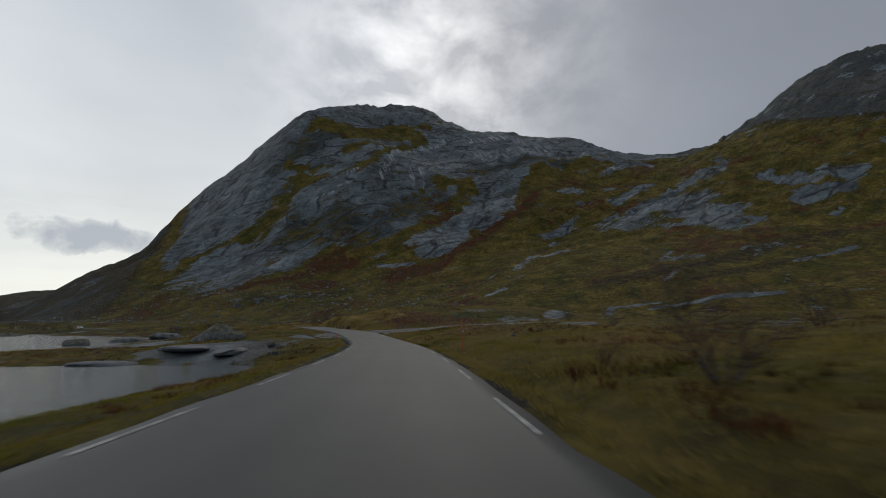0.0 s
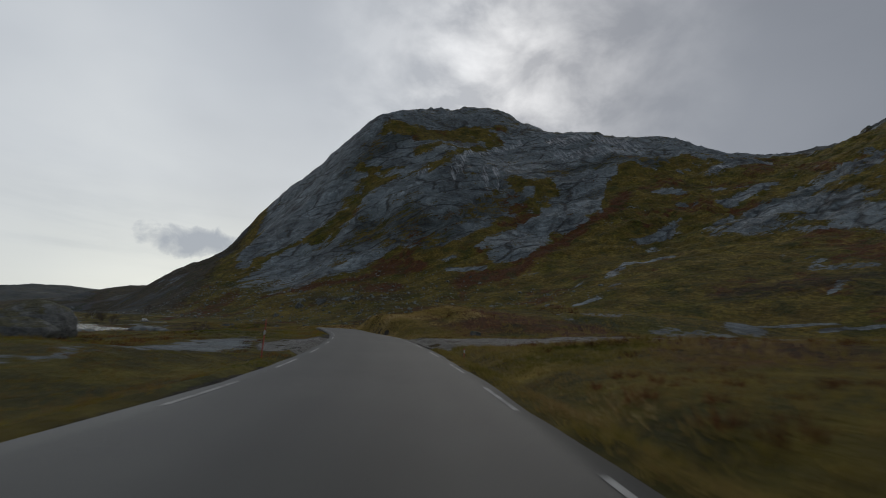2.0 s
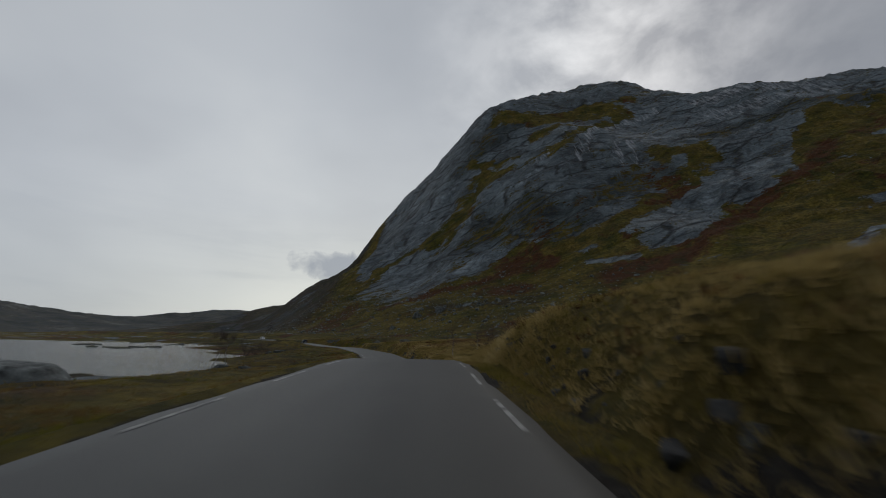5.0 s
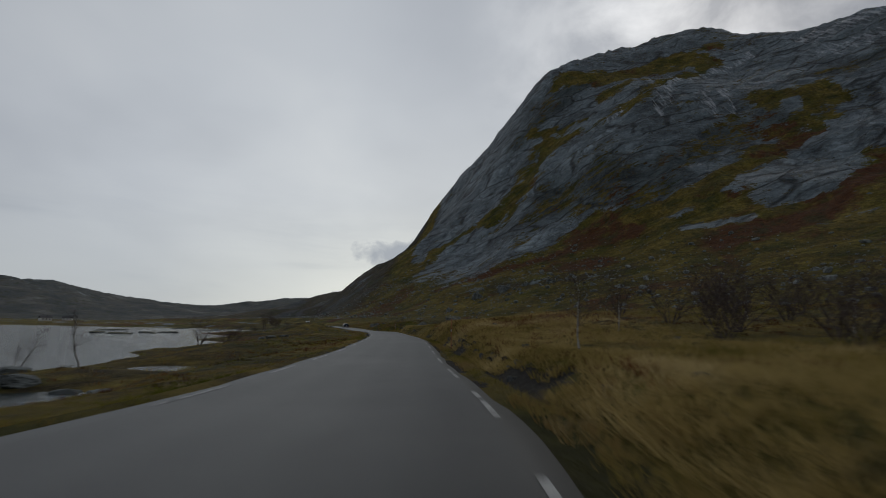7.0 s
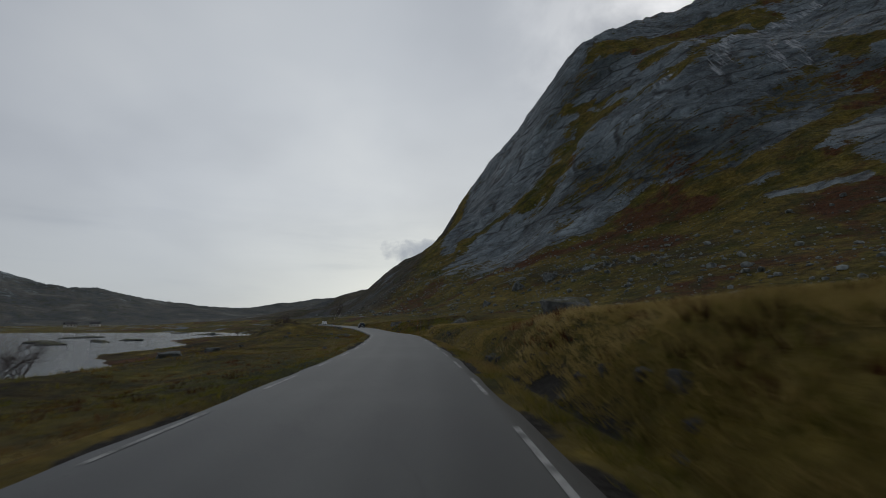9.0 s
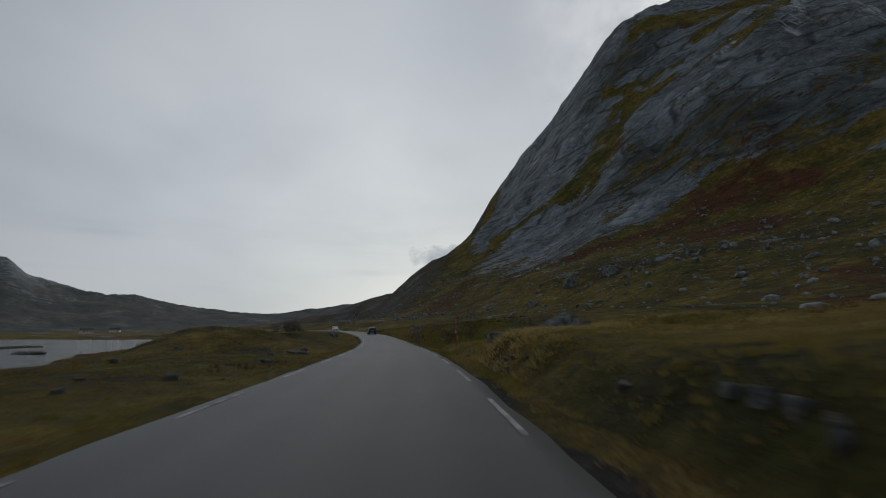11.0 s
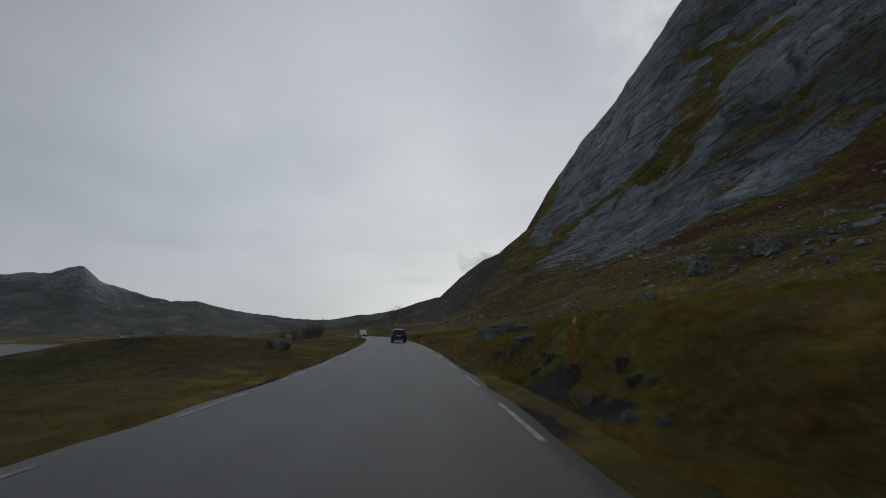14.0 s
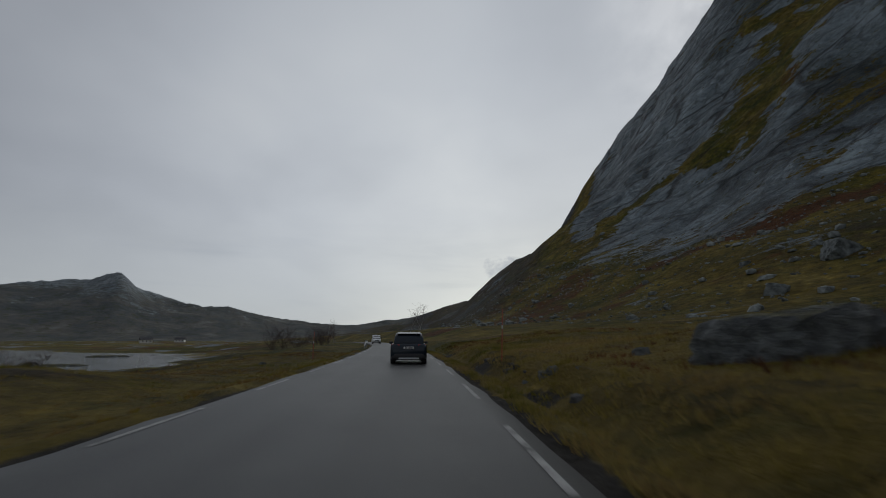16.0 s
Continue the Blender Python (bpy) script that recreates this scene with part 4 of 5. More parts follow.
# ---- water ----
wx, wy = np.meshgrid(np.linspace(-2600, 60, 40), np.linspace(-1800, 620, 40), indexing="ij")
lake = sheet("water", wx.ravel(), wy.ravel(), np.full(wx.size, WATER), 40, 40, LAKE)
lake.data.flip_normals()
tagged(lake, "calm grey lake reflecting the overcast sky", "lake", kind="structure")

# ---- makers of things ----
def part(name, bm, mat, parent, label=""):
    """Links a bmesh as one mesh under a thing or a part."""
    me = bpy.data.meshes.new(name)
    bm.to_mesh(me)
    bm.free()
    me.materials.append(mat)
    ob = new(name, me)
    if parent is not None:
        ob.parent = parent
    if label:
        ob["label"] = label
    return ob


def smooth_faces(bm):
    for f in bm.faces:
        f.smooth = True


def rock_material():
    m, t, b = material("lichened_boulder")
    co = object_space(t)
    info = t.nodes.new("ShaderNodeObjectInfo")
    body = noise_of(t, co, 2.2, 7, 0.68, 0.4)
    col = ramp_of(t, body, [(0.28, (0.036, 0.038, 0.038)), (0.46, (0.105, 0.113, 0.112)), (0.6, (0.185, 0.196, 0.192)), (0.78, (0.30, 0.31, 0.30))])
    spots = ramp_of(t, noise_of(t, co, 7.0, 5, 0.7), [(0.56, (0, 0, 0)), (0.66, (0.6, 0.6, 0.6))])
    col = mixed(t, spots, col, (0.11, 0.12, 0.08))
    nrm = t.nodes.new("ShaderNodeNewGeometry")
    sp = t.nodes.new("ShaderNodeSeparateXYZ")
    t.links.new(nrm.outputs["Normal"], sp.inputs[0])
    top = math_of(t, "ADD", sp.outputs[2], math_of(t, "MULTIPLY", math_of(t, "SUBTRACT", noise_of(t, co, 1.3, 5, 0.65), 0.5), 1.6))
    col = mixed(t, ramp_of(t, top, [(0.70, (0, 0, 0)), (0.90, (0.85, 0.85, 0.85))]), col, ramp_of(t, body, [(0.35, (0.03, 0.03, 0.008)), (0.65, (0.10, 0.09, 0.018))]))
    t.links.new(mixed(t, math_of(t, "MULTIPLY", info.outputs["Random"], 0.2), col, mixed(t, 1.0, col, (0.5, 0.5, 0.52), "MULTIPLY")), b.inputs["Base Color"])
    b.inputs["Roughness"].default_value = 0.85
    bumped(t, b, math_of(t, "ADD", body, math_of(t, "MULTIPLY", noise_of(t, co, 14.0, 4), 0.3)), 1.0, 0.25)
    return m


ROCK = rock_material()
CUT = simple("dark_broken_rock", (0.06, 0.059, 0.056), 0.85, 0.0, 0.55, 2.5)


def rock_bmesh(seed, subdiv=3, facets=11, size=(1, 1, 1)):
    """An angular block: a ball cut by random planes, roughened; it stands on z = 0."""
    rng = random.Random(seed)
    cuts = []
    if facets > 5:
        turn = Matrix.Rotation(rng.uniform(-0.25, 0.25), 3, "X") @ Matrix.Rotation(rng.uniform(0, 3), 3, "Z") @ Matrix.Rotation(rng.uniform(-0.35, 0.35), 3, "Y")
        for axis in ((1, 0, 0), (-1, 0, 0), (0, 1, 0), (0, -1, 0), (0, 0, 1)):
            cuts.append((turn @ Vector(axis), rng.uniform(0.5, 0.72)))
    for _ in range(facets):
        v = Vector((rng.gauss(0, 1), rng.gauss(0, 1), rng.gauss(0, 0.8))).normalized()
        cuts.append((v, rng.uniform(0.62, 0.95)))
    cuts.append((Vector((rng.gauss(0, 0.3), rng.gauss(0, 0.3), 1)).normalized(), rng.uniform(0.72, 0.95)))
    bm = bmesh.new()
    bmesh.ops.create_icosphere(bm, subdivisions=subdiv, radius=1.0)
    stretch = rng.uniform(-0.35, 0.35)
    for v in bm.verts:
        w = v.co.normalized()
        r = 1.05
        for n, h in cuts:
            k = n.dot(w)
            if k > 0.05:
                r = min(r, h / k)
        r *= 1 + 0.09 * noise.noise(w * 2.6 + Vector((seed, 0, 0))) + 0.06 * noise.noise(w * 6.7 + Vector((0, seed, 0))) + 0.03 * noise.noise(w * 15.0 + Vector((0, 0, seed)))
        v.co = w * r
        v.co.x += stretch * v.co.z
        v.co.z = max(v.co.z, -0.45)
    lo = min(v.co.z for v in bm.verts)
    for v in bm.verts:
        v.co = Vector((v.co.x * size[0], v.co.y * size[1], (v.co.z - lo) * size[2]))
    if facets <= 5:
        smooth_faces(bm)
    return bm


PALE = simple("pale_lichened_rock", (0.135, 0.150, 0.146), 0.85, 0.0, 0.5, 0.9)
WET_SLAB = simple("grey_shore_slab", (0.085, 0.093, 0.10), 0.7, 0.0, 0.45, 1.2)


def boulder(s, d, size, seed, label, sink=0.32, turn=None, name="boulder", group="", mat=None, facets=11, tilt=0.0, level=None):
    x, y, z = (float(v[0]) for v in ground_z(s, d))
    z = z if level is None else level
    ob = part(name, rock_bmesh(seed, 4 if max(size) > 0.8 else 3, facets, size=size), mat or ROCK, None)
    ob.matrix_world = pose(x, y, z - sink * size[2], 0, 0, turn if turn is not None else seed * 47 % 360) @ pose(0, 0, 0, 0, tilt, 0)
    tagged(ob, label, "boulder", group)
    return ob


def tube(bm, pts, radii, sides=4):
    """A tapered stick along points, in one piece."""
    rings = []
    for k, (p, r) in enumerate(zip(pts, radii)):
        ax = pts[min(k + 1, len(pts) - 1)] - pts[max(k - 1, 0)]
        q = ax.to_track_quat("Z", "Y")
        rings.append([bm.verts.new(p + q @ Vector((r * math.cos(2 * math.pi * j / sides), r * math.sin(2 * math.pi * j / sides), 0))) for j in range(sides)])
    for u, v in zip(rings, rings[1:]):
        for j in range(sides):
            bm.faces.new((u[j], u[(j + 1) % sides], v[(j + 1) % sides], v[j]))
    bm.faces.new(rings[-1])


def grow(bm, rng, base, way, length, r, depth, droop=0.0, split=(3, 5), wood=None):
    """Branches that fork; the first goes into wood, the finer ones into bm."""
    n = 4
    p, w = base.copy(), way.normalized()
    pts = [p.copy()]
    for k in range(n):
        w = (w + Vector((rng.gauss(0, 0.16), rng.gauss(0, 0.16), rng.gauss(0.02 - droop, 0.10)))).normalized()
        p = p + w * length / n
        pts.append(p.copy())
    tube(bm if wood is None else wood, pts, [r * (1 - 0.7 * k / n) for k in range(n + 1)], 3 if wood is None else 5)
    if depth == 0:
        return
    for _ in range(rng.randint(*split)):
        side = Vector((rng.gauss(0, 1), rng.gauss(0, 1), rng.gauss(0.3, 0.5))).normalized()
        grow(bm, rng, pts[rng.randint(1, n)], (w * 0.7 + side * 0.75), length * rng.uniform(0.42, 0.68), r * 0.45, depth - 1, droop + 0.02, split)


TWIG = simple("bare_brown_twigs", (0.066, 0.042, 0.040), 0.85, 0.0, 0.35, 3.0)
STEM = simple("grey_brown_stem", (0.09, 0.07, 0.06), 0.85, 0.0, 0.4, 5.0)


def bark_material():
    m, t, b = material("pale_birch_bark")
    co = object_space(t)
    f = noise_of(t, stretched(t, co, (3, 3, 9)), 2.0, 5, 0.6)
    t.links.new(ramp_of(t, f, [(0.36, (0.05, 0.04, 0.035)), (0.46, (0.30, 0.28, 0.25)), (0.7, (0.52, 0.50, 0.46))]), b.inputs["Base Color"])
    b.inputs["Roughness"].default_value = 0.75
    return m


BARK = bark_material()


def bush_proto(seed, height, stems, label):
    rng = random.Random(seed)
    root = new("bush")
    tw = bmesh.new()
    for k in range(stems):
        a = 2 * math.pi * k / stems + rng.uniform(-0.4, 0.4)
        lean = rng.uniform(0.15, 0.75)
        base = Vector((0.16 * math.cos(a), 0.16 * math.sin(a), -0.08))
        wood = bmesh.new()
        grow(tw, rng, base, Vector((lean * math.cos(a), lean * math.sin(a), 1.0)), height * rng.uniform(0.55, 0.95), 0.018 * height ** 0.5, 2, 0.0, (5, 7), wood)
        part("stem", wood, STEM, root)
    part("crown", tw, TWIG, root, "fine leafless reddish brown twigs")["kind"] = "stuff"
    tagged(root, label, "bush")
    return root


def birch_proto(seed, height, label):
    rng = random.Random(seed)
    root = new("birch")
    trunk, tw = bmesh.new(), bmesh.new()
    p, w = Vector((0, 0, -0.1)), Vector((rng.uniform(-0.25, 0.25), rng.uniform(-0.2, 0.2), 1)).normalized()
    n, pts = 9, [p.copy()]
    for k in range(n):
        w = (w + Vector((rng.gauss(0, 0.13), rng.gauss(0, 0.13), 0.06))).normalized()
        p = p + w * height / n
        pts.append(p.copy())
        if k >= 2:
            for _ in range(4):
                side = Vector((rng.gauss(0, 1), rng.gauss(0, 1), rng.uniform(0.1, 0.9))).normalized()
                grow(tw, rng, p, side + w * 0.4, height * rng.uniform(0.18, 0.34) * (1.25 - 0.6 * k / n), 0.012, 2, 0.01, (3, 5))
    tube(trunk, pts, [0.05 * height / 3 * (1 - 0.85 * k / n) for k in range(n + 1)], 7)
    smooth_faces(trunk)
    part("trunk", trunk, BARK, root, "crooked pale birch trunk")
    part("crown", tw, TWIG, root, "open leafless crown of fine twigs")["kind"] = "stuff"
    tagged(root, label, "tree")
    return root


def stand(proto, s, d, scale=1.0, turn=0.0, first=False):
    x, y, z = (float(v[0]) for v in ground_z(s, d))
    m = pose(x, y, z, 0, 0, turn) @ Matrix.Scale(scale, 4)
    if first:
        proto.matrix_world = m
        return proto
    return copy_thing(proto, m)


# ---- boulders and rock ledges by the road ----
boulder(238.4, 6.5, (0.7, 0.6, 0.7), 3, "dark grey angular boulder in the grass beside the road")
boulder(238.2, 10.4, (2.1, 1.3, 1.05), 4, "large dark boulder with a sloping back beside the road", turn=48, tilt=-24, sink=0.3)
boulder(302.6, 10.0, (2.2, 1.4, 1.3), 5, "huge block of grey rock standing on the moor", turn=35)
boulder(307, 14.5, (1.2, 0.9, 0.8), 6, "low grey boulder behind the huge block")
boulder(291.0, 6.7, (1.6, 1.0, 0.85), 7, "grey rock ledge with moss above the ditch")
boulder(294.8, 7.2, (1.1, 0.9, 0.95), 8, "split grey rock ledge with yellow moss")
boulder(295.4, 10.3, (1.2, 0.8, 0.8), 9, "sharp wedge of grey rock in heather")
boulder(289.7, 9.6, (0.5, 0.4, 0.75), 10, "pointed dark rock beside the grass bank")
boulder(281, 5.9, (1.0, 0.6, 0.6), 11, "dark undercut rock at the edge of the ditch", sink=0.7)
boulder(235.4, 5.7, (0.65, 0.5, 0.8), 12, "upright face of broken dark rock beside the road")
boulder(236.6, 7.0, (0.6, 0.5, 0.45), 13, "upright face of broken dark rock beside the road")
boulder(233, 9.5, (0.7, 0.55, 0.5), 14, "blue-grey boulder in yellow grass")
boulder(192.3, 7.9, (1.8, 1.1, 1.0), 15, "mossy grey outcrop on top of the road bank")
boulder(66, -17.6, (1.7, 1.5, 1.0), 16, "knoll of rough grey rock beside the pond", facets=4)
boulder(70.5, -20.3, (2.7, 2.3, 2.0), 17, "knoll of rough grey rock beside the pond", facets=4)
boulder(108, -44.6, (2.8, 2.2, 1.5), 18, "dark boulder standing at the lake shore", facets=4)
boulder(140, -31.5, (3.7, 2.7, 1.6), 19, "smooth domed grey rock by the lake", turn=30, facets=3, mat=PALE)
boulder(131, -40, (3.0, 2.4, 1.2), 20, "smooth domed grey rock by the lake", facets=3, mat=PALE)
boulder(293.5, -7.6, (0.95, 0.75, 0.8), 21, "dark square rock capped with moss beside the road")
boulder(297, -8.6, (0.7, 0.5, 0.6), 22, "small dark rock capped with moss")
boulder(247, -9.5, (0.9, 0.7, 0.4), 23, "low slab of bare grey rock in the moor", sink=0.5)
boulder(247, -6.9, (1.0, 0.7, 0.35), 24, "low slab of bare grey rock in the moor", sink=0.5)
boulder(358, -47.6, (1.7, 1.2, 1.0), 25, "lone rock standing out of the lake", sink=0.25, level=WATER)
for k, (s0, d0, w, h) in enumerate(((296, -76, 6.0, 0.45), (291, -71, 3.0, 0.3), (293, -62, 5.0, 0.5), (279, -66, 5.5, 0.5), (301, -58, 3.5, 0.5), (361, -50, 5.0, 0.3), (366, -49, 4.0, 0.3), (413, -63, 4.0, 0.5), (336, -83, 6.0, 0.5))):
    boulder(s0, d0, (w, w * 0.3, h), 60 + k, "low dark skerry in the lake", name="skerry", group="skerries in the lake", sink=0.3, turn=150 + 17 * k, level=WATER, facets=5)
for k, (s0, d0, w) in enumerate(((147, -9.5, 0.8), (149, -11.5, 1.0), (146, -13, 0.9), (158, -12, 1.1), (160, -15, 0.8), (161, -18, 1.2), (157, -20, 0.9), (150, -20, 1.0), (165, -22, 1.1), (213, -19, 1.6), (216, -21, 1.3), (219, -18, 1.0))):
    boulder(s0, d0, (w, w * 0.7, w * 0.5), 70 + k, "grey rock on the lake shore", group="rocks along the shore", sink=0.3, mat=PALE)
boulder(38, 11.8, (0.38, 0.3, 0.42), 26, "pale grey stone in the heather")
boulder(87, 12.8, (0.75, 0.55, 0.6), 27, "blue-grey boulder beside the gravel track")
boulder(258, 12.0, (0.8, 0.5, 0.5), 28, "broken grey rocks in the moor")
boulder(44, -14.0, (2.6, 1.3, 0.45), 29, "flat pale shore slab by the pond", sink=0.5, mat=WET_SLAB, facets=4)
boulder(47, -19.0, (3.2, 1.6, 0.45), 30, "flat pale shore slab by the pond", sink=0.5, mat=WET_SLAB, facets=4)
boulder(43, -24.0, (2.8, 1.5, 0.45), 31, "flat pale shore slab by the pond", sink=0.5, mat=WET_SLAB, facets=4)
boulder(46, -10.5, (1.0, 0.6, 0.5), 32, "wet rocks heaped below the road verge")
boulder(40.5, -9.6, (0.7, 0.5, 0.45), 33, "wet rocks heaped below the road verge")
for k, (s0, d0, w, h) in enumerate([(374, 93, 8.0, 8.0), (366, 105, 9.0, 8.0), (364, 71, 4.5, 5.0), (357, 112, 5.0, 3.6), (372, 112, 3.6, 3.0), (384, 100, 3.2, 2.6), (350, 98, 3.0, 2.4), (340, 90, 3.4, 2.6), (362, 88, 2.4, 2.0), (346, 118, 4.2, 3.2), (392, 92, 2.6, 2.2)]):
    boulder(s0, d0, (w * 0.6, w * 0.45, h * 0.5), 40 + k, "large grey boulder fallen on the mountain slope", group="boulders below the mountain", mat=PALE)
rng = random.Random(5)
for k in range(46):
    s0 = rng.uniform(100, 330)
    side = rng.choice((1, 1, -1))
    d0 = side * rng.uniform(5.2, 9) if rng.random() < 0.45 else side * rng.uniform(9, 26)
    w = rng.uniform(0.14, 0.42)
    boulder(s0, d0, (w, w * 0.8, w * 0.75), 80 + k, "grey stone lying in the grass beside the road", name="stone", group="stones by the road", sink=0.3)


rng = random.Random(6)
for a, b, n in ((99, 122, 36), (146, 162, 16), (164, 197, 48), (212, 222, 9), (226, 236, 14), (268, 284, 22), (303, 316, 14)):
    for k in range(n):
        w = rng.uniform(0.14, 0.40)
        boulder(rng.uniform(a, b), rng.uniform(4.7, 5.5), (w, w * 0.7, w * rng.uniform(0.6, 1.1)), rng.randrange(400, 440), "dark broken rock of the road cut", name="cut_rock", group="broken rock of the road cut", sink=0.75, mat=CUT if k % 3 else ROCK)


SCREE = simple("pale_grey_scree", (0.20, 0.22, 0.21), 0.85, 0.0, 0.5, 0.6)


def cover_at(s, d, field):
    i = np.clip(np.searchsorted(along, s), 0, len(along) - 1)
    j = np.clip(np.searchsorted(across, d), 0, len(across) - 1)
    return field.reshape(SS.shape)[i, j]


def scree():
    """Many fallen blocks under the cliff, one mass."""
    rng = random.Random(9)
    verts, faces = [], []
    protos = []
    for k in range(6):
        bm = rock_bmesh(200 + k, 1, 7)
        bm.verts.ensure_lookup_table()
        protos.append(([v.co.copy() for v in bm.verts], [[v.index for v in f.verts] for f in bm.faces]))
        bm.free()
    n = 3600
    ss, dd, ww = [], [], []
    while len(ss) < n:
        s0, d0 = rng.uniform(200, 560), rng.uniform(34, 200)
        if rng.random() < 0.35 + 0.65 * math.exp(-((d0 - 125) / 40) ** 2):
            ss.append(s0), dd.append(d0), ww.append(min(2.4, 0.40 * rng.paretovariate(2.3)))
    keep = cover_at(np.array(ss), np.array(dd), COVER_ROCK) < 0.45
    xs, ys, zs = ground_z(np.array(ss)[keep], np.array(dd)[keep])
    ww = np.array(ww)[keep]
    for x, y, z, w in zip(xs, ys, zs, ww):
        vs, fs = protos[rng.randrange(6)]
        m = pose(float(x), float(y), float(z) - 0.2 * w, 0, 0, rng.uniform(0, 360)) @ Matrix.Diagonal((w, w * rng.uniform(0.6, 1), w * rng.uniform(0.5, 0.9), 1))
        o = len(verts)
        verts += [(m @ v)[:] for v in vs]
        faces += [[i + o for i in f] for f in fs]
    me = bpy.data.meshes.new("scree")
    me.from_pydata(verts, [], faces)
    me.materials.append(SCREE)
    tagged(new("scree", me), "grey scree and fallen blocks on the slope below the cliff", "scree", kind="stuff")


scree()

# ---- leafless bushes and birches ----
b1 = bush_proto(1, 2.1, 9, "leafless brown bush of thin branches in dry grass")
b2 = bush_proto(2, 1.5, 7, "leafless brown bush of thin branches in dry grass")
b3 = bush_proto(3, 2.6, 10, "tall leafless bush of purplish twigs on the moor")
t1 = birch_proto(4, 3.2, "small crooked birch without leaves")
t2 = birch_proto(5, 4.0, "bare birch with an open crown near the water")
stand(b1, 8.2, 7.2, 1.0, 0, True)
stand(b3, 27, 31, 1.1, 40, True)
stand(b2, 12, 6.8, 0.55, 80, True)
stand(t1, 155, 8.4, 1.0, 0, True)
stand(t2, 172, -23.0, 1.0, 0, True)
for p, s0, d0, k, a in [(b2, 25, 9, 0.5, 10), (b2, 48, 20, 0.8, 200), (b3, 62, 34, 0.8, 120), (b1, 46, 28, 0.9, 300),
                        (t1, 163, 14, 0.85, 120), (b3, 158, 17, 1.0, 200), (b3, 161, 20, 1.1, 90), (b3, 156, 21, 1.0, 310), (b1, 164, 18, 1.2, 20), (b3, 167, 23, 1.1, 150), (b1, 152, 18, 1.1, 250), (t1, 158, 24, 0.9, 60), (t1, 152, 24, 1.0, 220), (b3, 149, 25, 1.1, 5),
                        (b1, 170, 27, 1.2, 70), (b3, 146, 20, 1.0, 170), (b3, 174, 20, 1.0, 280), (t1, 145, 14, 0.9, 33),
                        (t2, 168, -24, 0.75, 90), (t2, 170, -26, 0.5, 200), (b1, 199, -21, 1.2, 40), (b1, 203, -23, 1.1, 170), (b3, 196, -24, 1.0, 230),
                        (b1, 255, 5.9, 0.9, 0), (b2, 250, 6.0, 0.8, 120), (t1, 257, 7.2, 0.75, 210), (b3, 259, 9, 0.9, 80), (b2, 283, 7.2, 0.7, 45), (b2, 262, 8.0, 0.8, 300),
                        (t2, 322, -29, 0.75, 20), (t2, 326, -30, 0.8, 140), (t2, 330, -29, 0.7, 260), (b1, 336, -33, 1.2, 60), (b1, 345, -38, 1.2, 190),
                        (t2, 437, 15, 2.3, 75), (t1, 441, 19, 1.2, 300), (t2, 452, -9, 1.8, 15), (b3, 440, -12, 1.4, 100), (b3, 430, -14, 1.5, 210), (b3, 420, -16, 1.5, 330), (b3, 446, -15, 1.5, 50), (b1, 410, -14, 1.6, 140), (b1, 400, -18, 1.6, 260), (b3, 396, -24, 1.5, 20),
                        (b1, 372, -16, 1.3, 70), (b3, 384, -20, 1.4, 190), (b2, 108, 12, 0.8, 25), (b2, 111, 15, 0.8, 140), (b2, 114, 13, 0.9, 260), (t2, 440, 19, 2.1, 160), (t2, 434, 18, 1.4, 280), (t2, 450, -11, 1.6, 200), (t2, 455, -8, 1.3, 320), (b3, 152, 27, 1.1, 45), (b3, 160, 29, 1.2, 135), (b1, 168, 31, 1.2, 225), (b3, 157, 26, 1.0, 15), (b3, 165, 27, 1.1, 95), (t1, 166, 25, 1.0, 10), (b3, 172, 29, 1.2, 190)]:
    stand(p, s0, d0, k, a)
# birches along the crest of the hump
for k in range(34):
    rng2 = random.Random(300 + k)
    f = k / 33
    x0, y0 = -300 - 150 * f + rng2.uniform(-6, 6), 380 + 95 * f + rng2.uniform(-8, 8)
    base = float(heights(np.array([480.0]), np.array([200.0]), np.array([x0]), np.array([y0]))[0])
    copy_thing(t2 if k % 2 else t1, pose(x0, y0, base - 0.1, 0, 0, k * 77 % 360) @ Matrix.Scale(rng2.uniform(0.8, 1.4), 4))

# ---- snow poles ----
POLE_RED = simple("weathered_red_paint", (0.34, 0.045, 0.02), 0.6, 0.0, 0.2, 8.0)
BAND = simple("grey_reflective_tape", (0.55, 0.56, 0.57), 0.35, 0.0, 0.1, 30.0)


def snow_pole(s, d, lean=(0, 0), height=2.3):
    x, y, z = (float(v[0]) for v in ground_z(s, d))
    root = new("snow_pole")
    bm = bmesh.new()
    tube(bm, [Vector((0, 0, -0.2)), Vector((0, 0, height))], [0.026, 0.018], 8)
    smooth_faces(bm)
    part("shaft", bm, POLE_RED, root)
    bm = bmesh.new()
    tube(bm, [Vector((0, 0, height * 0.60)), Vector((0, 0, height * 0.60 + 0.16))], [0.0285, 0.028], 8)
    part("reflective_band", bm, BAND, root, "pale reflective band")
    root.matrix_world = pose(x, y, z, lean[0], lean[1], 0)
    tagged(root, "slender red snow pole with a pale reflective band", "snow pole", "snow poles along the road")


for s0, d0, lean in [(28, 4.9, (0, 2)), (169.5, 4.4, (0, 0)), (238.2, 4.1, (1, -3)), (274.2, 5.1, (0, 9)), (313, 5.4, (0, 4)), (330, -6.5, (0, 0))]:
    snow_pole(s0, d0, lean)
snow_pole(62.5, 4.3, (0, 0), 0.6)
snow_pole(58.2, -4.2, (0, 0), 1.4)

# ---- vehicles ----
CAR_PAINT, _t, _b = material("dark_blue_car_paint")
_b.inputs["Base Color"].default_value = (0.010, 0.018, 0.028, 1)
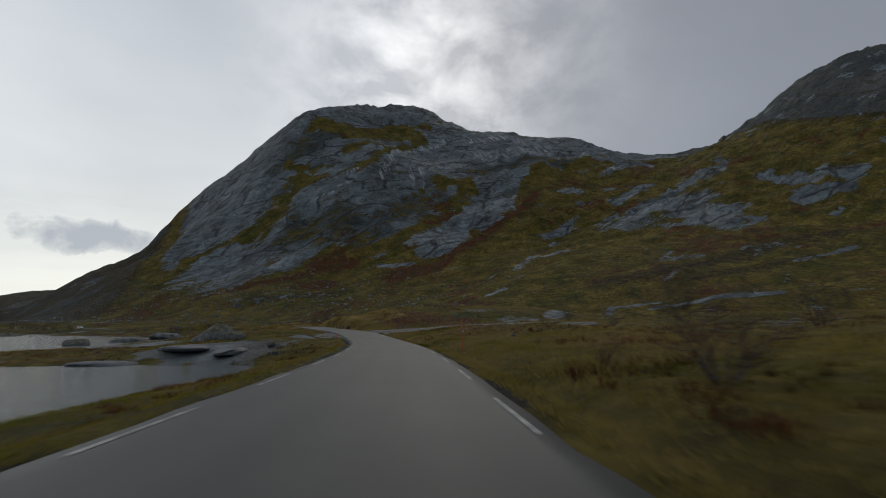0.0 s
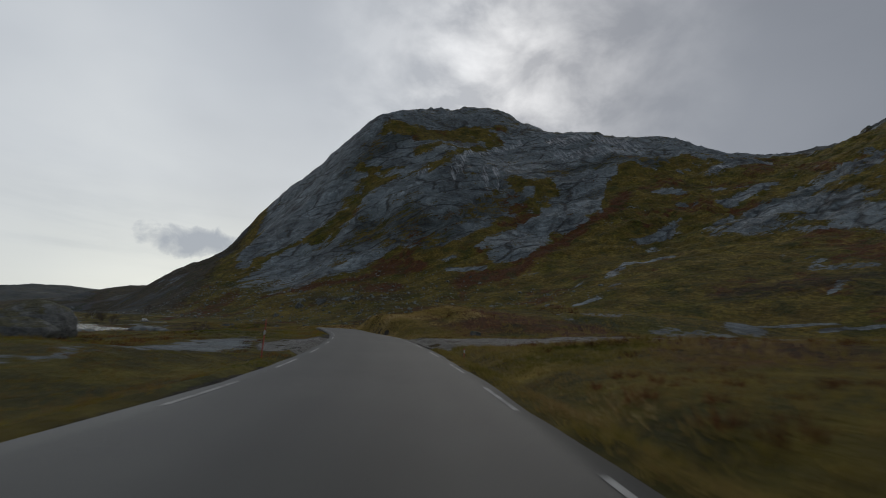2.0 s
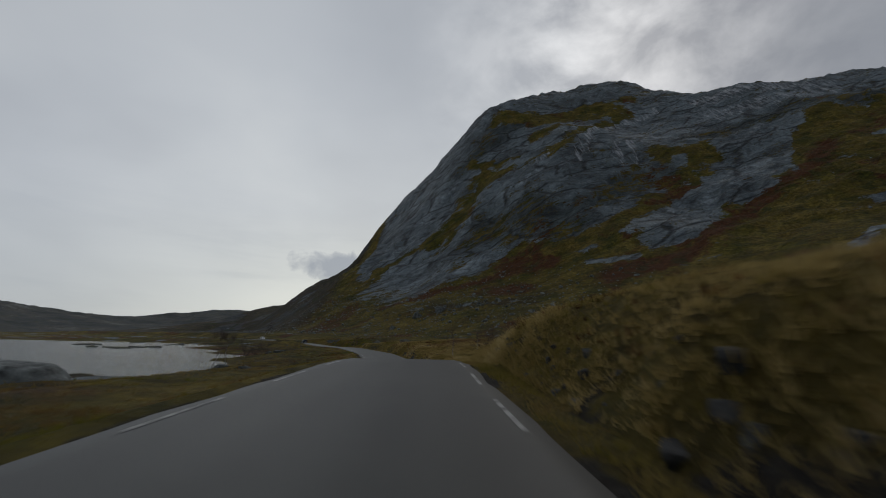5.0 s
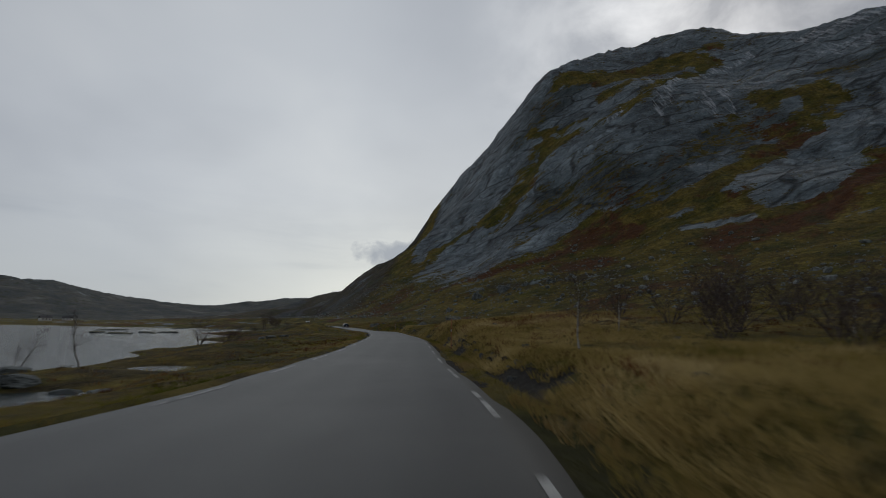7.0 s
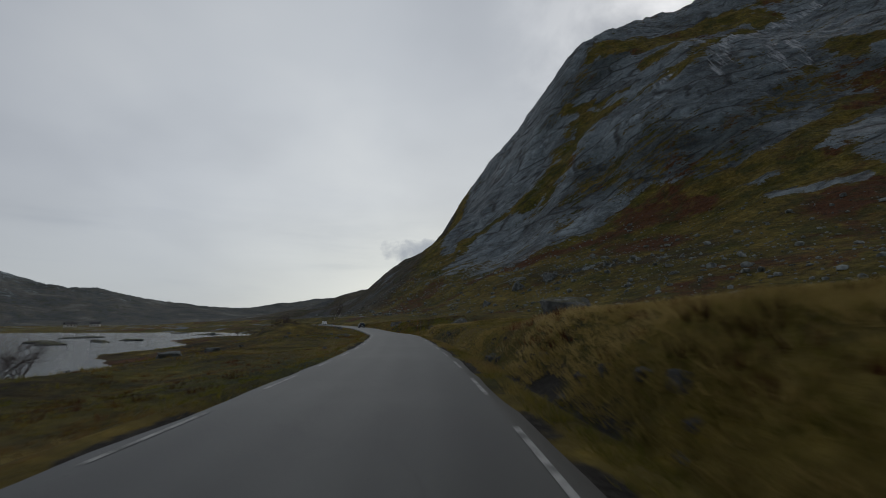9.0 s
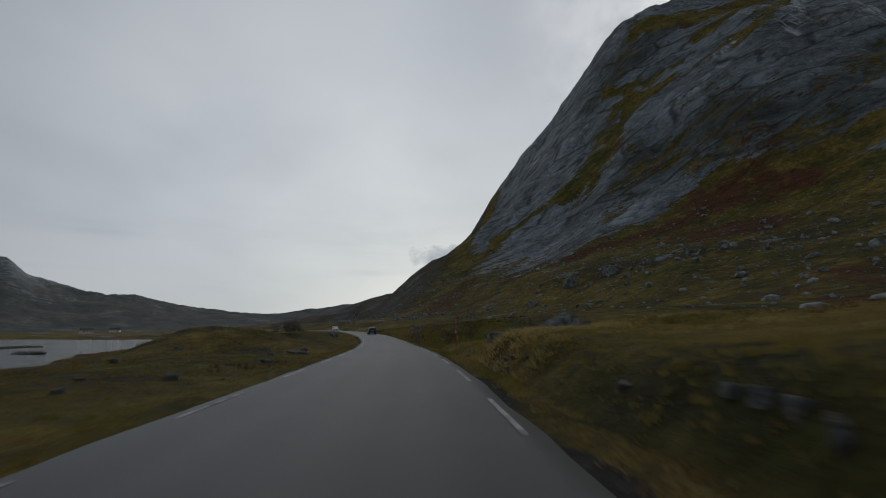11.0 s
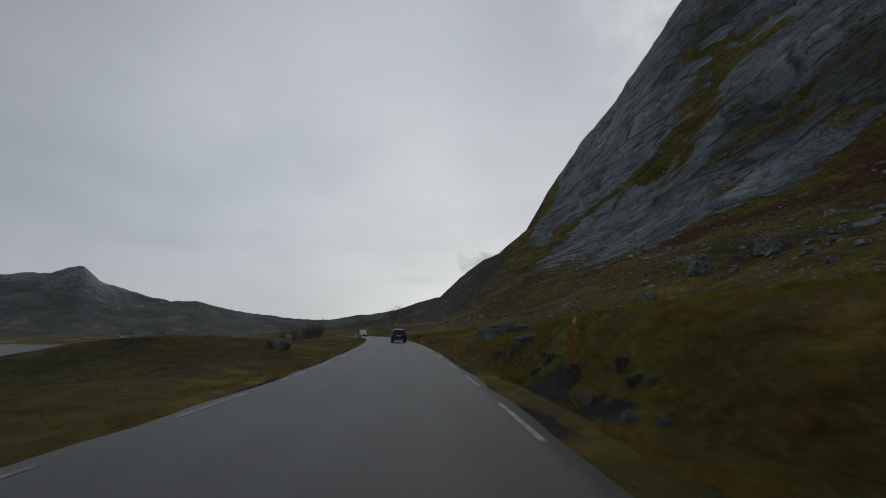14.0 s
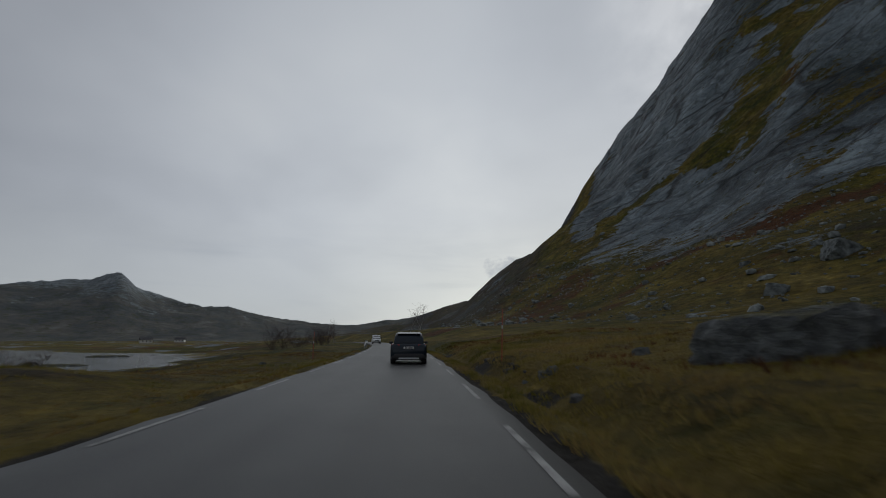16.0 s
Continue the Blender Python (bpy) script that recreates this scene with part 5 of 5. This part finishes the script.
_b.inputs["Roughness"].default_value = 0.2
_b.inputs["Specular IOR Level"].default_value = 0.4
WHITE_PAINT = simple("white_van_paint", (0.72, 0.73, 0.73), 0.3, 0.0, 0.05, 2.0)
TINT = simple("dark_tinted_glass", (0.012, 0.014, 0.016), 0.08, 0.0, 0.1, 1.0)
TYRE = simple("black_tyre_rubber", (0.02, 0.02, 0.021), 0.85, 0.0, 0.2, 12.0)
ALLOY = simple("grey_alloy", (0.4, 0.41, 0.42), 0.35, 0.9, 0.1, 9.0)
PLASTIC = simple("black_plastic_trim", (0.025, 0.025, 0.027), 0.6, 0.0, 0.15, 20.0)
RED_LENS = simple("dark_red_lens", (0.22, 0.008, 0.008), 0.2, 0.0, 0.1, 30.0)
SILVER = simple("silver_trim", (0.6, 0.61, 0.62), 0.35, 0.4, 0.08, 15.0)
PLATE = simple("white_plate", (0.75, 0.75, 0.73), 0.5, 0.0, 0.04, 15.0)
INK = simple("dark_print", (0.03, 0.03, 0.03), 0.6, 0.0, 0.1, 15.0)
LAMP, _t, _b = material("lit_headlamp")
_b.inputs["Base Color"].default_value = (0.9, 0.9, 0.88, 1)
_b.inputs["Emission Color"].default_value = (1.0, 0.96, 0.88, 1)
_b.inputs["Emission Strength"].default_value = 3.0


def loft(sections, ring, smooth_on=True):
    """A closed skin through cross-sections; a section is (y, half width, z low, z high, crown)."""
    bm = bmesh.new()
    rows = []
    for y, w, lo, hi, power in sections:
        row = []
        for k in range(ring):
            a = 2 * math.pi * (k + 0.5) / ring
            c, s = math.cos(a), math.sin(a)
            x = w * math.copysign(abs(c) ** power, c)
            z = (lo + hi) / 2 + (hi - lo) / 2 * math.copysign(abs(s) ** power, s)
            row.append(bm.verts.new((x, y, z)))
        rows.append(row)
    for u, v in zip(rows, rows[1:]):
        for k in range(ring):
            bm.faces.new((u[k], u[(k + 1) % ring], v[(k + 1) % ring], v[k]))
    bm.faces.new(rows[0][::-1])
    bm.faces.new(rows[-1])
    bmesh.ops.recalc_face_normals(bm, faces=bm.faces)
    if smooth_on:
        smooth_faces(bm)
    return bm


def slab(points, thick):
    """A plate: a flat outline pushed back along its normal, with softened edges."""
    bm = bmesh.new()
    vs = [bm.verts.new(p) for p in points]
    f = bm.faces.new(vs)
    f.normal_update()
    n = f.normal.copy()
    back = bmesh.ops.extrude_face_region(bm, geom=[f])
    for v in [g for g in back["geom"] if isinstance(g, bmesh.types.BMVert)]:
        v.co -= n * thick
    bmesh.ops.recalc_face_normals(bm, faces=bm.faces)
    bmesh.ops.bevel(bm, geom=list(bm.edges), offset=min(0.012, thick * 0.4), segments=1, affect="EDGES")
    return bm


def box(x0, x1, y0, y1, z0, z1, bevel=0.02):
    bm = bmesh.new()
    bmesh.ops.create_cube(bm, size=1.0)
    for v in bm.verts:
        v.co = Vector((x0 + (v.co.x + 0.5) * (x1 - x0), y0 + (v.co.y + 0.5) * (y1 - y0), z0 + (v.co.z + 0.5) * (z1 - z0)))
    if bevel:
        bmesh.ops.bevel(bm, geom=list(bm.edges), offset=bevel, segments=2, affect="EDGES")
    return bm


def wheel_of(root, x, y, r, width):
    bm = bmesh.new()
    side = 1 if x > 0 else -1
    prof = [(r * 0.62, 0.5), (r * 0.93, 0.5), (r, 0.36), (r, -0.36), (r * 0.93, -0.5), (r * 0.62, -0.5)]
    n = 24
    rows = [[bm.verts.new((x + w * width, y + q * math.cos(2 * math.pi * k / n), r + q * math.sin(2 * math.pi * k / n))) for q, w in prof] for k in range(n)]
    for k in range(n):
        u, v = rows[k], rows[(k + 1) % n]
        for j in range(len(prof) - 1):
            bm.faces.new((u[j], u[j + 1], v[j + 1], v[j]))
    bmesh.ops.recalc_face_normals(bm, faces=bm.faces)
    smooth_faces(bm)
    wheel = new("wheel")
    wheel.parent = root
    part("tyre", bm, TYRE, wheel)
    bm = bmesh.new()
    xo = x + side * width * 0.42
    hub = bm.verts.new((xo + side * 0.01, y, r))
    ringv = [bm.verts.new((xo - side * (0.02 if k % 4 < 2 else 0.06), y + r * 0.63 * math.cos(2 * math.pi * k / 20), r + r * 0.63 * math.sin(2 * math.pi * k / 20))) for k in range(20)]
    for k in range(20):
        bm.faces.new((hub, ringv[k], ringv[(k + 1) % 20]))
    part("rim", bm, ALLOY, wheel)


def suv(s, d):
    """A dark crossover; y = 0 is its tail, it drives towards +y."""
    root = new("car")
    part("body", loft([(0.02, 0.80, 0.42, 0.86, 0.34), (0.10, 0.90, 0.30, 1.02, 0.30), (0.5, 0.925, 0.24, 1.06, 0.28), (1.3, 0.93, 0.22, 1.03, 0.28), (2.6, 0.93, 0.22, 1.0, 0.28), (3.5, 0.92, 0.24, 0.96, 0.30), (4.1, 0.87, 0.28, 0.86, 0.34), (4.38, 0.72, 0.38, 0.70, 0.4)], 28), CAR_PAINT, root)
    part("cabin", loft([(0.22, 0.76, 0.9, 1.12, 0.35), (0.42, 0.74, 0.95, 1.40, 0.33), (0.62, 0.70, 0.95, 1.55, 0.32), (1.3, 0.69, 0.95, 1.62, 0.30), (2.2, 0.69, 0.95, 1.60, 0.30), (2.7, 0.70, 0.95, 1.44, 0.32), (3.3, 0.72, 0.9, 1.02, 0.36)], 24), CAR_PAINT, root)
    part("rear_window", slab([(-0.60, 0.235, 1.10), (0.60, 0.235, 1.10), (0.53, 0.50, 1.47), (-0.53, 0.50, 1.47)], 0.03), TINT, root, "dark tinted rear window")
    part("spoiler", slab([(-0.58, 0.40, 1.52), (0.58, 0.40, 1.52), (0.60, 0.72, 1.585), (-0.60, 0.72, 1.585)], 0.035), CAR_PAINT, root)
    for side in (-1, 1):
        part("side_window", slab([(side * 0.755, 0.7, 1.07), (side * 0.755, 2.95, 1.05), (side * 0.70, 2.45, 1.46), (side * 0.69, 0.85, 1.50)][::side], 0.02), TINT, root)
        part("tail_light", slab([(side * 0.46, 0.045, 0.90), (side * 0.88, 0.12, 0.90), (side * 0.88, 0.14, 1.01), (side * 0.46, 0.06, 0.99)][::side], 0.04), RED_LENS, root, "dark red tail light")
        part("mirror", loft([(2.55, 0.01, 1.04, 1.08, 0.5), (2.60, 0.10, 1.0, 1.14, 0.5), (2.70, 0.09, 1.01, 1.13, 0.5)], 10), PLASTIC, root).location = (side * 0.98, 0, 0)
        part("exhaust", loft([(0.05, 0.07, 0.30, 0.36, 0.5), (0.16, 0.07, 0.30, 0.36, 0.5)], 10), SILVER, root).location = (side * 0.55, 0, 0)
        for y in (0.85, 3.5):
            wheel_of(root, side * 0.80, y, 0.35, 0.24)
    part("windscreen", slab([(-0.62, 3.25, 1.03), (0.62, 3.25, 1.03), (0.56, 2.65, 1.47), (-0.56, 2.65, 1.47)][::-1], 0.02), TINT, root)
    part("bumper", loft([(0.0, 0.70, 0.30, 0.52, 0.3), (0.06, 0.84, 0.24, 0.58, 0.3), (0.3, 0.9, 0.22, 0.58, 0.3)], 18), PLASTIC, root)
    part("skid_plate", slab([(-0.52, -0.01, 0.27), (0.52, -0.01, 0.27), (0.50, -0.012, 0.345), (-0.50, -0.012, 0.345)], 0.03), SILVER, root, "silver strip under the bumper")
    plate = part("number_plate", slab([(-0.26, -0.012, 0.76), (0.26, -0.012, 0.76), (0.26, -0.005, 0.87), (-0.26, -0.005, 0.87)], 0.02), PLATE, root, "white plate with dark bars")
    for x0, x1 in ((-0.19, -0.07), (-0.02, 0.20)):
        part("printed_bar", slab([(x0, -0.024, 0.785), (x1, -0.024, 0.785), (x1, -0.018, 0.845), (x0, -0.018, 0.845)], 0.004), INK, plate)
    x, y, z, nx, ny = (float(v[0]) for v in road_at(np.array([s])))
    root.matrix_world = pose(x + d * nx, y + d * ny, z + 0.012, 0, 0, math.degrees(math.atan2(ny, nx)))
    tagged(root, "dark blue crossover seen from behind on the asphalt", "car")


def van(s, d):
    """A white van; y = 0 is its nose, it drives towards -y."""
    root = new("van")
    part("body", loft([(0.0, 0.78, 0.45, 0.85, 0.34), (0.12, 0.90, 0.34, 0.98, 0.28), (0.9, 0.95, 0.28, 1.12, 0.25), (1.5, 0.96, 0.26, 1.2, 0.22), (4.8, 0.96, 0.26, 1.2, 0.22), (4.95, 0.92, 0.3, 1.2, 0.24)], 28), WHITE_PAINT, root)
    part("cabin", loft([(0.85, 0.82, 1.0, 1.10, 0.3), (1.25, 0.84, 1.0, 1.55, 0.26), (1.75, 0.85, 1.0, 1.92, 0.24), (2.2, 0.86, 1.0, 1.98, 0.22), (4.75, 0.86, 1.0, 1.98, 0.22), (4.92, 0.82, 1.0, 1.9, 0.24)], 24), WHITE_PAINT, root)
    part("windscreen", slab([(-0.76, 0.86, 1.12), (0.76, 0.86, 1.12), (0.70, 1.52, 1.80), (-0.70, 1.52, 1.80)], 0.03), TINT, root, "dark windscreen")
    part("grille", slab([(-0.42, -0.012, 0.60), (0.42, -0.012, 0.60), (0.44, -0.012, 0.78), (-0.44, -0.012, 0.78)], 0.04), PLASTIC, root)
    part("bumper", loft([(-0.04, 0.74, 0.32, 0.50, 0.3), (0.05, 0.9, 0.28, 0.52, 0.3), (0.3, 0.94, 0.26, 0.52, 0.3)], 18), PLASTIC, root)
    for side in (-1, 1):
        part("headlight", slab([(side * 0.50, -0.002, 0.66), (side * 0.80, 0.03, 0.68), (side * 0.80, 0.06, 0.86), (side * 0.50, 0.02, 0.84)][::side], 0.05), LAMP, root, "lit white headlight")
        part("mirror", loft([(1.2, 0.10, 1.18, 1.42, 0.5), (1.3, 0.10, 1.18, 1.42, 0.5)], 10), PLASTIC, root).location = (side * 1.06, 0, 0)
        part("side_window", slab([(side * 0.875, 1.5, 1.2), (side * 0.875, 2.3, 1.2), (side * 0.87, 2.3, 1.72), (side * 0.86, 1.75, 1.72)][::-side], 0.02), TINT, root)
        for y in (0.95, 3.95):
            wheel_of(root, side * 0.82, y, 0.34, 0.22)
    x, y, z, nx, ny = (float(v[0]) for v in road_at(np.array([s])))
    root.matrix_world = pose(x + d * nx, y + d * ny, z + 0.012, 0, 0, math.degrees(math.atan2(ny, nx)))
    tagged(root, "white van with lit headlights coming along the road", "van")


suv(315.0, 1.15)
van(392.0, -1.3)

# ---- guard rail on the outer side of the far bend ----
ZINC = simple("galvanised_steel", (0.33, 0.34, 0.35), 0.5, 0.7, 0.15, 4.0)


def guard_rail(s0, s1, d):
    root = new("guard_rail")
    x0, y0, z0, _, _ = (float(v[0]) for v in road_at(np.array([s0])))
    root.location = (x0, y0, z0)
    prof = [(0, 0.46), (0.06, 0.50), (0.06, 0.56), (0.0, 0.60), (0.06, 0.64), (0.06, 0.70), (0, 0.74), (-0.012, 0.74), (0.045, 0.69), (0.045, 0.65), (-0.012, 0.60), (0.045, 0.55), (0.045, 0.51), (-0.012, 0.46)]
    bm = bmesh.new()
    rows = []
    for s in np.arange(s0, s1 + 0.1, 1.5):
        x, y, z, nx, ny = (float(v[0]) for v in road_at(np.array([s])))
        drop = -0.35 * max(0.0, 1 - (s - s0) / 5)
        rows.append([bm.verts.new((x + (d + q) * nx - x0, y + (d + q) * ny - y0, z + h + drop - z0)) for q, h in prof])
    for u, v in zip(rows, rows[1:]):
        for k in range(len(prof)):
            bm.faces.new((u[k], u[(k + 1) % len(prof)], v[(k + 1) % len(prof)], v[k]))
    bmesh.ops.recalc_face_normals(bm, faces=bm.faces)
    part("beam", bm, ZINC, root)
    for s in np.arange(s0 + 3, s1, 4.0):
        x, y, z, nx, ny = (float(v[0]) for v in road_at(np.array([s])))
        post = part("post", box(-0.05, 0.05, -0.03, 0.03, -0.9, 0.68, 0.008), ZINC, root)
        post.location = (x + (d - 0.09) * nx - x0, y + (d - 0.09) * ny - y0, z - z0)
    tagged(root, "galvanised steel guard rail along the bend", "guard rail")


guard_rail(352, 396, -3.75)

# ---- white cottages on the far shore ----
ROOF = simple("dark_slate_roof", (0.05, 0.05, 0.055), 0.8, 0.0, 0.2, 1.0)
WALL = simple("white_board_wall", (0.7, 0.7, 0.68), 0.7, 0.0, 0.08, 1.0)


def cottage(x, y, turn, label):
    s0, d0 = 420.0, -220.0
    z = float(heights(np.array([s0]), np.array([d0]), np.array([x]), np.array([y]))[0])
    root = new("cottage")
    part("wall", box(-4.5, 4.5, -3, 3, -0.6, 2.8, 0.03), WALL, root)
    bm = bmesh.new()
    vs = [bm.verts.new(p) for p in ((-4.9, -3.4, 2.7), (4.9, -3.4, 2.7), (4.9, 3.4, 2.7), (-4.9, 3.4, 2.7), (-4.9, 0, 5.2), (4.9, 0, 5.2))]
    for f in ((0, 1, 5, 4), (2, 3, 4, 5), (0, 4, 3), (1, 2, 5), (0, 3, 2, 1)):
        bm.faces.new([vs[i] for i in f])
    roof = part("roof", bm, ROOF, root)
    part("chimney", box(1.0, 1.6, -0.3, 0.3, 4.6, 5.9, 0.02), ROOF, roof)
    for x1 in (-2.8, 0.0, 2.8):
        part("window", box(x1 - 0.5, x1 + 0.5, -3.05, -2.98, 1.0, 2.1, 0.01), TINT, root)
    root.matrix_world = pose(x, y, max(z, WATER + 0.3), 0, 0, turn)
    tagged(root, label, "house")


cottage(-640, 232, 100, "small white cottage on the far shore of the lake")
cottage(-700, 262, 70, "small white cottage with a dark roof beyond the lake")

# ---- grass tussocks and heather, past counting ----
def blade_material(name, stops):
    m, t, b = material(name)
    g = t.nodes.new("ShaderNodeNewGeometry")
    co = object_space(t)
    drift = ramp_of(t, noise_of(t, co, 0.13, 5, 0.62, 0.4), [(0.30, (0, 0, 0)), (0.70, (1, 1, 1))])
    f = math_of(t, "ADD", math_of(t, "MULTIPLY", g.outputs["Random Per Island"], 0.24), math_of(t, "MULTIPLY", drift, 0.80), True)
    t.links.new(ramp_of(t, f, stops), b.inputs["Base Color"])
    b.inputs["Roughness"].default_value = 0.9
    b.inputs["Specular IOR Level"].default_value = 0.1
    # light comes through the thin blades
    thin = t.nodes.new("ShaderNodeBsdfTranslucent")
    t.links.new(b.inputs["Base Color"].links[0].from_socket, thin.inputs["Color"])
    both = t.nodes.new("ShaderNodeMixShader")
    both.inputs[0].default_value = 0.5
    t.links.new(b.outputs[0], both.inputs[1])
    t.links.new(thin.outputs[0], both.inputs[2])
    t.links.new(both.outputs[0], t.nodes["Material Output"].inputs["Surface"])
    return m


DRY = blade_material("dry_grass_blades", [(0.10, (0.076, 0.084, 0.018)), (0.28, (0.156, 0.140, 0.030)), (0.44, (0.245, 0.192, 0.052)), (0.60, (0.30, 0.232, 0.084)), (0.74, (0.25, 0.165, 0.064)), (0.95, (0.44, 0.36, 0.18))])
TAN = blade_material("long_tan_grass", [(0.10, (0.20, 0.155, 0.050)), (0.35, (0.32, 0.24, 0.082)), (0.60, (0.45, 0.34, 0.135)), (0.95, (0.60, 0.48, 0.25))])
SEDGE = blade_material("olive_sedge_blades", [(0.10, (0.058, 0.070, 0.012)), (0.30, (0.140, 0.142, 0.020)), (0.46, (0.22, 0.190, 0.034)), (0.60, (0.25, 0.165, 0.048)), (0.76, (0.17, 0.092, 0.040)), (0.95, (0.44, 0.35, 0.13))])
HEATH = blade_material("heather_sprigs", [(0.2, (0.03, 0.018, 0.010)), (0.5, (0.095, 0.036, 0.018)), (0.8, (0.17, 0.066, 0.03))])


def tufts(name, mat, count, seed, reach, blades, tall, wide, splay, label, category, far_bias=1.0, only=None, bank=0, span=(-8, 345)):
    rng = np.random.RandomState(seed)
    s = rng.uniform(*span, count)
    side = np.where(rng.rand(count) < 0.5, -1, 1) if bank == 0 else np.full(count, bank)
    d = side * (reach[0] + (reach[1] - reach[0]) * rng.rand(count) ** far_bias)
    x, y, z = ground_z(s, d)
    keep = (cover_at(s, d, COVER_ROCK) < 0.42) & (cover_at(s, d, COVER_GRAVEL) < 0.4) & (z > WATER + 0.12) & ((d > 0) | (s < 110) | (rng.rand(count) < 0.5)) & ((mat is not DRY) | (d < 0) | (s < 254) | (s > 289))
    if only is not None:
        keep &= only(x, y)
    x, y, z = x[keep], y[keep], z[keep]
    n = len(x)
    low = np.where(d[keep] < 0, 0.62, np.where(s[keep] > 200, 0.72, 1.0))
    size = low * tall * (0.55 + 0.9 * rng.rand(n)) * (1 + 0.5 * vnoise(x / 5, y / 5, 77))
    bx, by, bz, bs = (np.repeat(v, blades) for v in (x, y, z, size))
    m = n * blades
    a = rng.rand(m) * 2 * np.pi
    r = rng.rand(m) * wide
    ox, oy = bx + r * np.cos(a), by + r * np.sin(a)
    h = bs * (0.6 + 0.5 * rng.rand(m))
    out = splay * h * (0.3 + rng.rand(m))
    face = rng.rand(m) * 2 * np.pi
    w = 0.011 + 0.012 * rng.rand(m) + 0.02 * bs * (reach[1] > 20)
    wx, wy = w * np.cos(face), w * np.sin(face)
    tip = np.stack([ox + out * np.cos(a), oy + out * np.sin(a), bz + h], -1)
    co = np.stack([np.stack([ox - wx, oy - wy, bz - 0.06], -1), np.stack([ox + wx, oy + wy, bz - 0.06], -1), tip], 1).reshape(-1, 3)
    me = bpy.data.meshes.new(name)
    me.vertices.add(3 * m)
    me.vertices.foreach_set("co", co.astype(np.float32).ravel())
    me.loops.add(3 * m)
    me.loops.foreach_set("vertex_index", np.arange(3 * m, dtype=np.int32))
    me.polygons.add(m)
    me.polygons.foreach_set("loop_start", np.arange(0, 3 * m, 3, dtype=np.int32))
    me.polygons.foreach_set("loop_total", np.full(m, 3, dtype=np.int32))
    me.update(calc_edges=True)
    me.materials.append(mat)
    tagged(new(name, me), label, category, kind="stuff")


for bank, blades, n in ((1, DRY, 42000), (-1, SEDGE, 26000)):
    tufts("verge_grass", blades, n, 1 + bank, (3.6, 13), 9, 0.145, 0.17, 1.1, "dry yellow and olive grass tussocks along the road verge" if bank > 0 else "olive and brown sedge along the road verge", "grass", 1.3, None, bank)
    tufts("moor_grass", blades, 20000, 5 + bank, (12, 70), 9, 0.30, 0.30, 0.8, "dry yellow grass on the moor beyond the verge" if bank > 0 else "olive and brown sedge on the moor by the lake", "grass", 1.5, None, bank)
tufts("heather", HEATH, 22000, 3, (5.5, 45), 16, 0.24, 0.3, 0.6, "low rust-brown heather on the moor", "heather", 1.3, lambda x, y: fbm(x, y, 13, 3, 201) > 0.12)
for span, n in (((93, 136), 6500), ((138, 206), 10000), ((226, 240), 1500)):
    tufts("bank_grass", TAN, n, 31 + n, (4.7, 17), 12, 0.24, 0.18, 1.3, "long dry tan grass hanging over the road bank", "grass", 1.7, lambda x, y: fbm(x, y, 6, 3, 207) > -0.25, 1, span)
tufts("bank_sedge", SEDGE, 5000, 47, (4.0, 16), 12, 0.22, 0.16, 1.0, "dark olive sedge and moss on the road bank", "grass", 1.2, None, 1, (252, 291))
